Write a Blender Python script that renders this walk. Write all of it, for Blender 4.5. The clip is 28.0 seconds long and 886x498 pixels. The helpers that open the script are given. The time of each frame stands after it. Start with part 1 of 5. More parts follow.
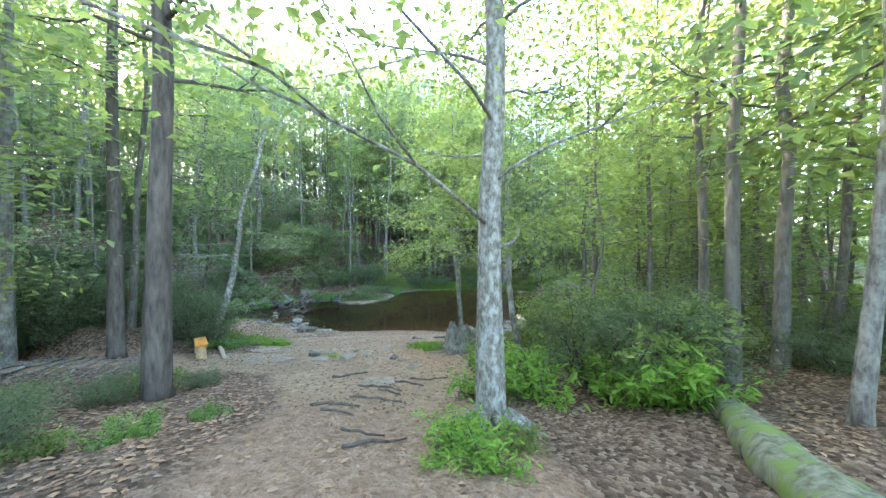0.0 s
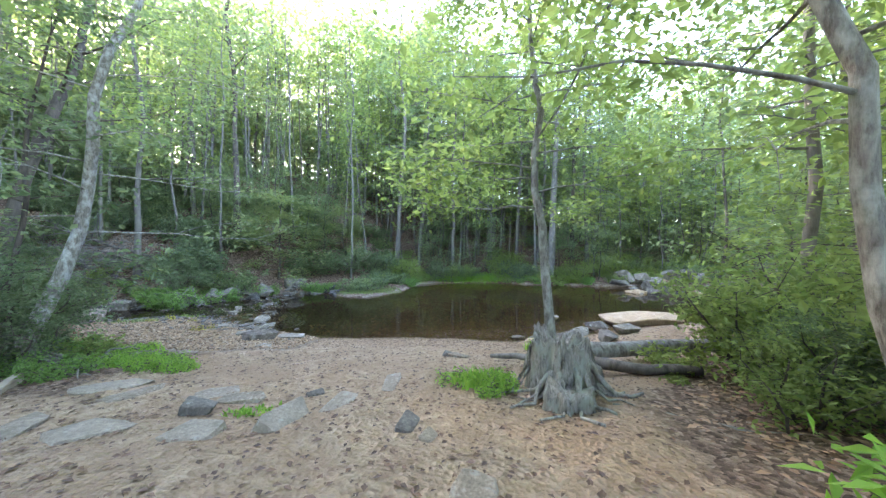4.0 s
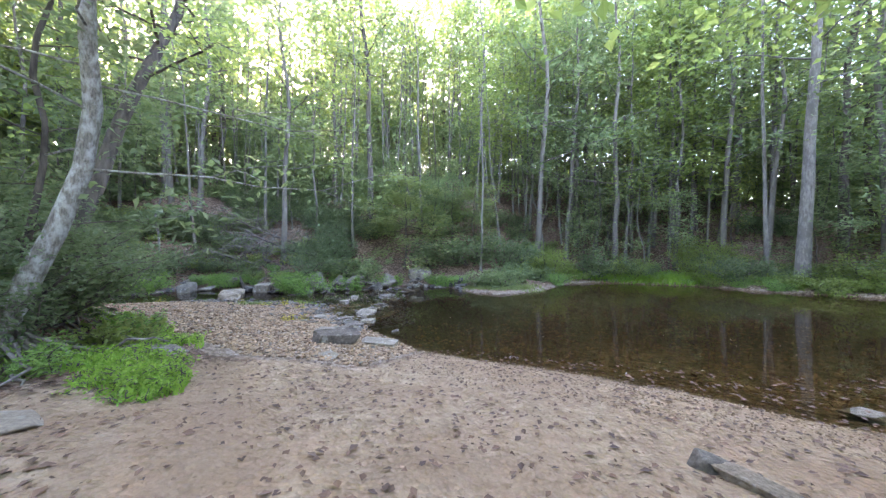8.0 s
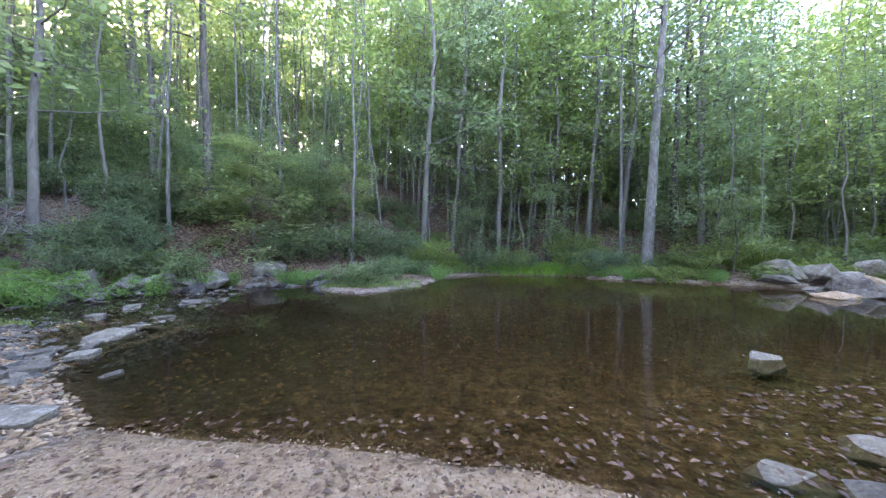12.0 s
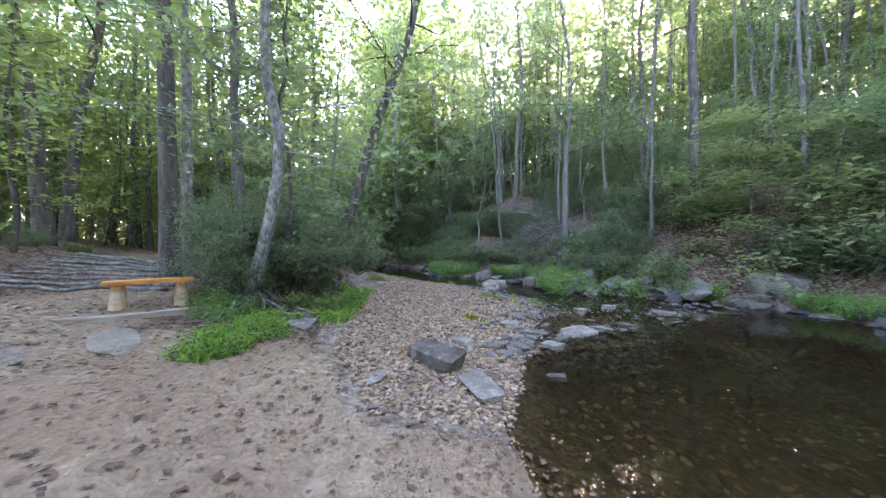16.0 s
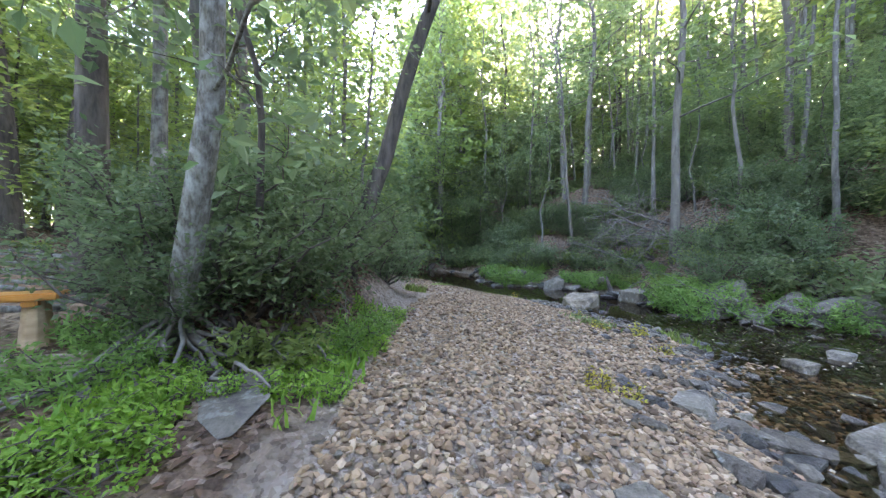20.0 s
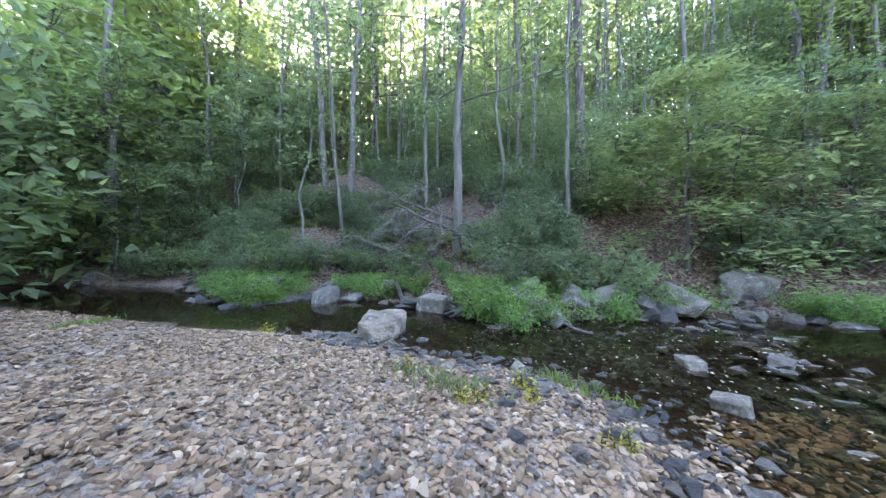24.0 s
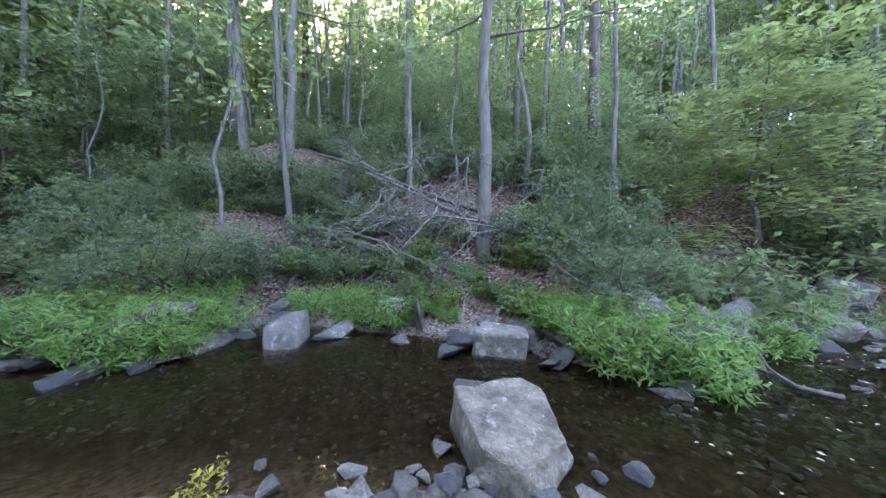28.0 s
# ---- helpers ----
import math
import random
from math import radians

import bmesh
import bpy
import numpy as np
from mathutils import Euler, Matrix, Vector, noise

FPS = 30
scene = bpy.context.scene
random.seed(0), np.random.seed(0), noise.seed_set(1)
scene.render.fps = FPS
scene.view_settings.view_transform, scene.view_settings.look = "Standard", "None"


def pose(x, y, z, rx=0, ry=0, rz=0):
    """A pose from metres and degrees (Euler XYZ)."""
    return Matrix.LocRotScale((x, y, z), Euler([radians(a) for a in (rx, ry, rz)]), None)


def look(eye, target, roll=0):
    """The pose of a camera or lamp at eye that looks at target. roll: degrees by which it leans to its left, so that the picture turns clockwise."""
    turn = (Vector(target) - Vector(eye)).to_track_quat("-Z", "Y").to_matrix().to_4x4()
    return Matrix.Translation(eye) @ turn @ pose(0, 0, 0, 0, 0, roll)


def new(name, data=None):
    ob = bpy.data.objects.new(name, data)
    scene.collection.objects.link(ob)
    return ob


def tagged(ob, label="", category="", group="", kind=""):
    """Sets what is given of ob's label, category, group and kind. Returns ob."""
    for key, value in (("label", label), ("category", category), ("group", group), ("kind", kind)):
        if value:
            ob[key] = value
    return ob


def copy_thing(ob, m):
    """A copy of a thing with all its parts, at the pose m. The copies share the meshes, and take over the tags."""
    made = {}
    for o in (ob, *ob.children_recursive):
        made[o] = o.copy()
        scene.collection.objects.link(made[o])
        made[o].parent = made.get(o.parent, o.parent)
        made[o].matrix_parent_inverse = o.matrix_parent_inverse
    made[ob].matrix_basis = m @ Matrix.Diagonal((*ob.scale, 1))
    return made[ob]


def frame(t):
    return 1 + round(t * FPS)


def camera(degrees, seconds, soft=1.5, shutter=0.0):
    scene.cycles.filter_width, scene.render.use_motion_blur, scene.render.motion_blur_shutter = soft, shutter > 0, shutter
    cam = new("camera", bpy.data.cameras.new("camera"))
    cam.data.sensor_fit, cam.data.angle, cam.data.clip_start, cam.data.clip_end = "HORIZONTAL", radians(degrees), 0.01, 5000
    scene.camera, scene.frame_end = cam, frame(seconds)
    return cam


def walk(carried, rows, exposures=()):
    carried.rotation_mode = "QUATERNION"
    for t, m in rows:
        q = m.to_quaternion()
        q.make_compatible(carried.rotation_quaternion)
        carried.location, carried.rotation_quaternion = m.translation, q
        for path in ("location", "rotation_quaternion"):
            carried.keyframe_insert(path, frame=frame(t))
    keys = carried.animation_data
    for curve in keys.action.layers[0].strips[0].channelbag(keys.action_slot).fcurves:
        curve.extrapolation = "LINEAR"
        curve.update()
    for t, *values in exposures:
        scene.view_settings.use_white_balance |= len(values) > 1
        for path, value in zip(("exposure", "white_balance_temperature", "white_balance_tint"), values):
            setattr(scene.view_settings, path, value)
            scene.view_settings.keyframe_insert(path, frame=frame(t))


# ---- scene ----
cam = camera(109.4, 28.0, soft=1.35)
PATH = [
    (0, (-1.152, -8.481, 4.165), (-0.781, -4.498, 4.151), 0.17),
    (0.5, (-1.395, -7.729, 4.033), (-1.068, -3.743, 4.013), 0.03),
    (1, (-1.623, -7.005, 3.892), (-1.311, -3.018, 3.857), -0.13),
    (1.5, (-1.768, -6.172, 3.753), (-1.448, -2.185, 3.695), -0.40),
    (2, (-1.963, -5.253, 3.650), (-1.599, -1.270, 3.580), -0.66),
    (2.5, (-1.887, -4.409, 3.485), (-1.484, -0.430, 3.397), -0.73),
    (4.5, (-1.502, -1.212, 2.455), (-1.528, 2.788, 2.462), 0.34),
    (5, (-1.525, -0.653, 2.323), (-1.831, 3.335, 2.334), 0.12),
    (5.5, (-1.633, -0.329, 2.233), (-2.228, 3.627, 2.232), -0.02),
    (6, (-1.767, 0.206, 2.157), (-2.631, 4.112, 2.157), 0.06),
    (6.5, (-1.883, 0.752, 2.065), (-3.022, 4.587, 2.068), 0.21),
    (7, (-1.967, 1.272, 2.012), (-3.334, 5.031, 2.022), 0.34),
    (7.5, (-1.976, 1.762, 1.945), (-3.494, 5.463, 1.945), 0.22),
    (8, (-2.082, 2.206, 1.909), (-3.591, 5.910, 1.906), 0.11),
    (8.5, (-2.063, 2.665, 1.887), (-3.489, 6.402, 1.862), 0.17),
    (9, (-1.842, 2.978, 1.847), (-3.083, 6.781, 1.807), 0.10),
    (9.5, (-1.688, 3.335, 1.769), (-2.644, 7.218, 1.723), -0.10),
    (10, (-1.711, 3.735, 1.683), (-2.318, 7.688, 1.650), -0.10),
    (10.5, (-1.772, 4.081, 1.633), (-2.079, 8.069, 1.600), 0.13),
    (11, (-1.741, 4.377, 1.673), (-1.902, 8.374, 1.631), 0.37),
    (11.5, (-1.669, 4.699, 1.686), (-1.831, 8.695, 1.621), 0.53),
    (13.5, (0.206, 5.332, 1.979), (-1.798, 8.793, 1.881), -0.29),
    (14, (-0.061, 5.727, 1.925), (-2.651, 8.774, 1.842), 0.05),
    (14.5, (-0.321, 6.081, 1.878), (-3.456, 8.563, 1.793), -0.02),
    (15, (-0.842, 6.283, 1.832), (-4.394, 8.123, 1.753), -0.24),
    (15.5, (-1.436, 6.421, 1.790), (-5.266, 7.574, 1.726), -0.27),
    (16, (-1.960, 6.465, 1.740), (-5.922, 7.014, 1.686), -0.09),
    (16.5, (-2.420, 6.477, 1.697), (-6.414, 6.691, 1.650), -0.05),
    (17, (-2.867, 6.435, 1.702), (-6.867, 6.426, 1.660), 0.02),
    (17.5, (-3.308, 6.435, 1.701), (-7.304, 6.252, 1.659), 0.20),
    (18, (-3.772, 6.332, 1.680), (-7.764, 6.080, 1.638), 0.26),
    (18.5, (-4.142, 6.293, 1.654), (-8.132, 6.014, 1.630), 0.28),
    (19, (-4.565, 6.324, 1.638), (-8.556, 6.064, 1.623), 0.33),
    (19.5, (-4.931, 6.312, 1.600), (-8.927, 6.148, 1.589), 0.31),
    (20, (-5.272, 6.327, 1.571), (-9.272, 6.336, 1.568), 0.15),
    (20.5, (-5.706, 6.331, 1.537), (-9.697, 6.600, 1.543), -0.18),
    (21, (-6.084, 6.341, 1.515), (-10.044, 6.905, 1.536), -0.55),
    (21.5, (-6.527, 6.412, 1.485), (-10.414, 7.359, 1.525), -0.92),
    (22, (-6.858, 6.363, 1.499), (-10.613, 7.742, 1.519), -0.69),
    (22.5, (-7.182, 6.279, 1.580), (-10.739, 8.108, 1.562), 0.14),
    (24.5, (-9.731, 7.325, 1.555), (-12.434, 10.273, 1.487), -0.59),
    (25, (-10.178, 7.496, 1.600), (-12.751, 10.557, 1.508), -0.52),
    (25.5, (-10.638, 7.608, 1.646), (-13.095, 10.763, 1.523), -0.39),
    (26, (-11.077, 7.748, 1.710), (-13.437, 10.975, 1.554), -0.30),
    (26.5, (-11.583, 7.861, 1.766), (-13.843, 11.156, 1.578), -0.15),
    (27, (-12.086, 7.899, 1.778), (-14.255, 11.255, 1.584), 0.10),
    (27.5, (-12.735, 7.877, 1.711), (-14.785, 11.307, 1.535), 0.37),
    (28, (-13.119, 7.784, 1.615), (-15.163, 11.220, 1.488), 0.35),
]
EXPOSURES = [(0.0, 4.75, 6500, 11), (5.0, 4.95, 6800, 22), (9.0, 4.98, 7000, 31), (14.0, 4.95, 6300, 32), (18.0, 4.68, 6900, 29), (22.0, 5.1, 6700, 27), (25.0, 5.2, 6350, 31), (28.0, 5.35, 6350, 36)]
walk(cam, [(t, look(eye, target, roll)) for t, eye, target, roll in PATH], EXPOSURES)

# ---- world and sun ----
SUN_AZ, SUN_EL = 53.5, 24.0      # degrees to the left of +y, and above the horizon
world = bpy.data.worlds.new("world")
scene.world = world
world.use_nodes = True
wn = world.node_tree
sky = wn.nodes.new("ShaderNodeTexSky")
sky.sky_type, sky.sun_disc = "NISHITA", False
sky.sun_elevation, sky.sun_rotation = radians(SUN_EL), radians(-SUN_AZ)
sky.dust_density, sky.air_density = 1.5, 1.0
wn.nodes["Background"].inputs["Strength"].default_value = 0.15
wn.links.new(sky.outputs[0], wn.nodes["Background"].inputs["Color"])
sun = new("sun", bpy.data.lights.new("sun", "SUN"))
sun.data.energy, sun.data.angle, sun.data.color = 3.4, radians(1.5), (1.0, 0.9, 0.75)
sun_way = Vector((-math.sin(radians(SUN_AZ)) * math.cos(radians(SUN_EL)), math.cos(radians(SUN_AZ)) * math.cos(radians(SUN_EL)), math.sin(radians(SUN_EL))))
sun.matrix_world = look(sun_way * 60, (0, 0, 0))

# ---- materials ----
class Mat:
    """A small node-material builder."""
    def __init__(self, name, rough=0.8, spec=0.3):
        self.m = bpy.data.materials.new(name)
        self.m.use_nodes = True
        self.t = self.m.node_tree
        self.b = self.t.nodes["Principled BSDF"]
        self.out = self.t.nodes["Material Output"]
        self.b.inputs["Roughness"].default_value = rough
        self.b.inputs["Specular IOR Level"].default_value = spec
        self.geo = self.n("ShaderNodeTexCoord").outputs["Object"]

    def n(self, kind, **kw):
        node = self.t.nodes.new(kind)
        for k, v in kw.items():
            setattr(node, k, v)
        return node

    def l(self, a, b):
        self.t.links.new(a, b)

    def noise(self, scale, detail=4.0, rough=0.55, coords=None, stretch=None):
        node = self.n("ShaderNodeTexNoise")
        node.inputs["Scale"].default_value, node.inputs["Detail"].default_value, node.inputs["Roughness"].default_value = scale, detail, rough
        src = coords or self.geo
        if stretch:
            mp = self.n("ShaderNodeMapping")
            mp.inputs["Scale"].default_value = stretch
            self.l(src, mp.inputs[0])
            src = mp.outputs[0]
        self.l(src, node.inputs["Vector"])
        return node.outputs[0]

    def voro(self, scale, feature="F1", coords=None):
        node = self.n("ShaderNodeTexVoronoi", feature=feature)
        node.inputs["Scale"].default_value = scale
        self.l(coords or self.geo, node.inputs["Vector"])
        return node

    def ramp(self, fac, *stops):
        node = self.n("ShaderNodeValToRGB")
        el = node.color_ramp.elements
        while len(el) < len(stops):
            el.new(0.5)
        for e, (p, c) in zip(el, stops):
            e.position = p
            e.color = (*c, 1) if len(c) == 3 else c
        self.l(fac, node.inputs[0])
        return node.outputs[0]

    def mix(self, fac, a, b, mode="MIX"):
        node = self.n("ShaderNodeMix", data_type="RGBA", blend_type=mode)
        for sock, v in ((node.inputs[0], fac), (node.inputs[6], a), (node.inputs[7], b)):
            if hasattr(v, "is_linked"):
                self.l(v, sock)
            elif isinstance(v, (int, float)):
                sock.default_value = v
            else:
                sock.default_value = (*v, 1)
        return node.outputs[2]

    def attr(self, name):
        return self.n("ShaderNodeAttribute", attribute_name=name).outputs["Fac"]

    def math(self, op, a, b=0.0):
        node = self.n("ShaderNodeMath", operation=op)
        for sock, v in zip(node.inputs, (a, b)):
            if hasattr(v, "is_linked"):
                self.l(v, sock)
            else:
                sock.default_value = v
        return node.outputs[0]

    def color(self, c):
        if hasattr(c, "is_linked"):
            self.l(c, self.b.inputs["Base Color"])
        else:
            self.b.inputs["Base Color"].default_value = (*c, 1)
        return self

    def bump(self, height, strength=0.5, distance=0.02):
        node = self.n("ShaderNodeBump")
        node.inputs["Strength"].default_value, node.inputs["Distance"].default_value = strength, distance
        self.l(height, node.inputs["Height"])
        self.l(node.outputs[0], self.b.inputs["Normal"])
        return self


def rnd_value(mt):
    return mt.n("ShaderNodeObjectInfo").outputs["Random"]


def island(mt):
    return mt.n("ShaderNodeNewGeometry").outputs["Random Per Island"]


def bark_mat(name, dark, light, patch=None, scale=1.0, soft=0.04):
    mt = Mat(name, 0.9, 0.15)
    grain = mt.noise(9 * scale, 6, 0.65, stretch=(1, 1, 0.22))
    blot = mt.noise(2.2 * scale, 4, 0.6, stretch=(1, 1, 0.6))
    c = mt.ramp(grain, (0.3, dark), (0.68, light))
    if patch:
        c = mt.mix(mt.ramp(blot, (0.54 - soft, (0, 0, 0)), (0.54 + soft, (1, 1, 1))), c, patch)
    mt.color(c).bump(grain, 0.8, 0.03)
    return mt.m


def leaf_mat(name, a, b, glow=0.5, spec=0.25):
    """Two greens picked leaf by leaf; part of the light passes through the blade."""
    mt = Mat(name, 0.5, spec)
    c = mt.mix(island(mt), a, b)
    c = mt.mix(mt.math("MULTIPLY", rnd_value(mt), 0.35), c, (a[0] * 1.5, a[1] * 1.15, a[2] * 0.8))
    mt.color(c)
    tr = mt.n("ShaderNodeBsdfTranslucent")
    tint = mt.mix(1.0, c, (1.45, 1.45, 1.12), "MULTIPLY")
    mt.l(tint, tr.inputs["Color"])
    mx = mt.n("ShaderNodeMixShader")
    mx.inputs[0].default_value = glow
    mt.l(mt.b.outputs[0], mx.inputs[1])
    mt.l(tr.outputs[0], mx.inputs[2])
    mt.l(mx.outputs[0], mt.out.inputs["Surface"])
    return mt.m


def rock_mat(name, dark, light, lichen=(0.42, 0.46, 0.4), wet=False):
    mt = Mat(name, 0.35 if wet else 0.85, 0.5 if wet else 0.25)
    big, fine = mt.noise(4.0, 6, 0.65), mt.noise(30, 7, 0.75)
    layers = mt.noise(5, 6, 0.7, stretch=(0.6, 0.8, 2.2))
    c = mt.ramp(big, (0.36, dark), (0.62, light))
    c = mt.mix(0.75, c, mt.ramp(fine, (0.34, (0.2, 0.2, 0.2)), (0.64, (0.95, 0.95, 0.95))), "MULTIPLY")
    c = mt.mix(1.0, c, (1.12, 1.0, 0.86), "MULTIPLY")
    c = mt.mix(mt.ramp(mt.noise(7, 4, 0.7), (0.58, (0, 0, 0)), (0.66, (0.7, 0.7, 0.7))), c, lichen)
    c = mt.mix(mt.math("MULTIPLY", rnd_value(mt), 0.3), c, (light[0] * 1.15, light[1] * 1.1, light[2]))
    mt.color(c).bump(mt.math("ADD", mt.math("ADD", big, mt.math("MULTIPLY", layers, 0.4)), mt.math("MULTIPLY", fine, 0.6)), 1.0, 0.06)
    return mt.m


def pebble_mat(name):
    mt = Mat(name, 0.8, 0.25)
    c = mt.ramp(island(mt), (0.0, (0.074, 0.047, 0.027)), (0.3, (0.21, 0.137, 0.08)), (0.55, (0.31, 0.21, 0.125)), (0.75, (0.135, 0.096, 0.064)), (1.0, (0.42, 0.315, 0.21)))
    c = mt.mix(0.35, c, mt.ramp(mt.noise(40, 4), (0.3, (0.5, 0.5, 0.5)), (0.7, (1, 1, 1))), "MULTIPLY")
    mt.color(c).bump(mt.noise(60, 3), 0.3, 0.01)
    return mt.m


def wood_mat(name, dark, light, rough=0.5):
    mt = Mat(name, rough, 0.35)
    g = mt.noise(14, 6, 0.65, stretch=(0.12, 1, 1))
    c = mt.ramp(g, (0.3, dark), (0.7, light))
    c = mt.mix(mt.ramp(mt.noise(3, 3), (0.5, (0, 0, 0)), (0.75, (0.5, 0.5, 0.5))), c, dark)
    mt.color(c).bump(g, 0.4, 0.01)
    return mt.m


def ground_mat():
    """Sand, gravel, leaf litter and stream bed, mixed by the masks stored on the ground."""
    mt = Mat("ground_soil", 0.95, 0.1)
    fine, mid, big = mt.noise(45, 5, 0.7), mt.noise(6, 5, 0.6), mt.noise(0.9, 4, 0.55)
    sand = mt.ramp(mid, (0.3, (0.275, 0.19, 0.12)), (0.7, (0.44, 0.33, 0.222)))
    sand = mt.mix(mt.ramp(big, (0.42, (0, 0, 0)), (0.62, (0.8, 0.8, 0.8))), sand, (0.31, 0.21, 0.135))
    sand = mt.mix(0.4, sand, mt.ramp(fine, (0.3, (0.5, 0.5, 0.5)), (0.65, (1, 1, 1))), "MULTIPLY")
    v = mt.voro(26)
    grav = mt.mix(0.9, (0.2, 0.17, 0.14), mt.ramp(v.outputs["Color"], (0.1, (0.13, 0.10, 0.075)), (0.5, (0.27, 0.215, 0.165)), (0.9, (0.38, 0.32, 0.26))))
    v2 = mt.voro(17)
    litter = mt.ramp(v2.outputs["Color"], (0.1, (0.075, 0.052, 0.036)), (0.45, (0.17, 0.115, 0.08)), (0.7, (0.26, 0.18, 0.125)), (0.95, (0.36, 0.275, 0.21)))
    litter = mt.mix(0.6, litter, mt.ramp(fine, (0.3, (0.35, 0.35, 0.35)), (0.65, (1, 1, 1))), "MULTIPLY")
    bed = mt.ramp(mt.noise(9, 6, 0.7), (0.34, (0.022, 0.017, 0.012)), (0.55, (0.062, 0.046, 0.03)), (0.72, (0.13, 0.10, 0.065)))
    silt = mt.ramp(mt.noise(5, 6, 0.7), (0.34, (0.06, 0.044, 0.024)), (0.52, (0.17, 0.12, 0.06)), (0.72, (0.36, 0.265, 0.14)))
    bed = mt.mix(mt.attr("silt"), bed, silt)
    trail = mt.ramp(mid, (0.3, (0.22, 0.14, 0.09)), (0.7, (0.38, 0.27, 0.19)))
    trail = mt.mix(mt.ramp(fine, (0.52, (0, 0, 0)), (0.6, (0.6, 0.6, 0.6))), trail, (0.16, 0.09, 0.06))
    wob = mt.math("MULTIPLY", mt.math("SUBTRACT", mt.noise(2.4, 4, 0.6), 0.5), 0.7)
    def soft(name):
        return mt.ramp(mt.math("ADD", mt.attr(name), wob), (0.38, (0, 0, 0)), (0.62, (1, 1, 1)))
    c = mt.mix(soft("trail"), litter, trail)
    c = mt.mix(soft("sand"), c, sand)
    c = mt.mix(soft("gravel"), c, grav)
    c = mt.mix(mt.attr("bed"), c, bed)
    mt.color(c)
    h = mt.math("ADD", mt.math("ADD", mt.math("MULTIPLY", fine, 0.5), mt.math("MULTIPLY", mid, 1.6)), mt.math("MULTIPLY", v2.outputs["Distance"], 1.2))
    mt.bump(h, 1.0, 0.07)
    return mt.m


def water_mat():
    mt = Mat("stream_water", 0.05)
    n1 = mt.noise(3.0, 3, 0.5, stretch=(1, 1.6, 1))
    n2 = mt.noise(0.8, 2, 0.5)
    bp = mt.n("ShaderNodeBump")
    bp.inputs["Strength"].default_value, bp.inputs["Distance"].default_value = 0.035, 0.02
    mt.l(mt.math("ADD", n1, n2), bp.inputs["Height"])
    gl = mt.n("ShaderNodeBsdfGlossy")
    gl.inputs["Roughness"].default_value = 0.012
    mt.l(bp.outputs[0], gl.inputs["Normal"])
    tr = mt.n("ShaderNodeBsdfTransparent")
    tr.inputs["Color"].default_value = (0.64, 0.57, 0.44, 1)
    fr = mt.n("ShaderNodeFresnel")
    fr.inputs["IOR"].default_value = 1.33
    mt.l(bp.outputs[0], fr.inputs["Normal"])
    mx = mt.n("ShaderNodeMixShader")
    mt.l(fr.outputs[0], mx.inputs[0])
    mt.l(tr.outputs[0], mx.inputs[1])
    mt.l(gl.outputs[0], mx.inputs[2])
    mt.l(mx.outputs[0], mt.out.inputs["Surface"])
    return mt.m


M_GROUND, M_WATER = ground_mat(), water_mat()
M_PEBBLE = pebble_mat("river_pebbles")
M_BARK_GREY = bark_mat("bark_grey", (0.06, 0.054, 0.046), (0.19, 0.175, 0.15), (0.25, 0.25, 0.22), 3.0, 0.1)
M_BARK_DARK = bark_mat("bark_dark", (0.04, 0.034, 0.03), (0.14, 0.12, 0.10))
M_BARK_PALE = bark_mat("bark_pale", (0.075, 0.068, 0.058), (0.19, 0.178, 0.155), (0.10, 0.095, 0.08), 1.6)
M_BARK_FAR = bark_mat("bark_far", (0.07, 0.062, 0.053), (0.17, 0.155, 0.132), (0.13, 0.12, 0.10))
M_DEAD = bark_mat("dead_wood", (0.09, 0.08, 0.068), (0.23, 0.21, 0.18))
M_STUMP = bark_mat("stump_wood", (0.055, 0.049, 0.04), (0.285, 0.262, 0.222), (0.205, 0.21, 0.168), 2.6)
M_LEAF = leaf_mat("leaf_green", (0.098, 0.15, 0.078), (0.185, 0.235, 0.13), 0.66)
M_LEAF_LIGHT = leaf_mat("leaf_light", (0.12, 0.18, 0.06), (0.21, 0.265, 0.10), 0.68)
M_LEAF_DARK = leaf_mat("leaf_dark", (0.075, 0.12, 0.062), (0.15, 0.195, 0.115), 0.55, 0.25)
M_LEAF_PALE = leaf_mat("leaf_pale", (0.12, 0.172, 0.075), (0.215, 0.26, 0.12), 0.5)
M_GRASS = leaf_mat("grass_green", (0.10, 0.22, 0.03), (0.21, 0.34, 0.06), 0.45)
M_FERN = leaf_mat("bank_plant_green", (0.10, 0.20, 0.055), (0.19, 0.31, 0.10), 0.5)
M_ROCK = rock_mat("rock_grey", (0.075, 0.072, 0.068), (0.21, 0.205, 0.19), (0.30, 0.32, 0.28))
M_ROCK_BLUE = rock_mat("rock_slate", (0.066, 0.062, 0.057), (0.185, 0.172, 0.155), (0.24, 0.232, 0.205))
M_ROCK_PALE = rock_mat("rock_pale", (0.12, 0.115, 0.10), (0.29, 0.28, 0.25), (0.36, 0.36, 0.32))
M_ROCK_WET = rock_mat("rock_wet", (0.03, 0.03, 0.032), (0.10, 0.10, 0.10), (0.10, 0.11, 0.09), True)
M_ROCK_TAN = rock_mat("rock_tan", (0.30, 0.23, 0.16), (0.50, 0.40, 0.29), (0.5, 0.43, 0.34))
M_ROCK_SANDY = rock_mat("rock_sandy", (0.19, 0.17, 0.14), (0.34, 0.31, 0.265), (0.3, 0.29, 0.25))
M_BOULDER = rock_mat("boulder_rock", (0.075, 0.067, 0.055), (0.33, 0.298, 0.25), (0.42, 0.40, 0.35))
M_ORANGE = wood_mat("bench_orange_wood", (0.42, 0.15, 0.03), (0.72, 0.33, 0.07), 0.45)
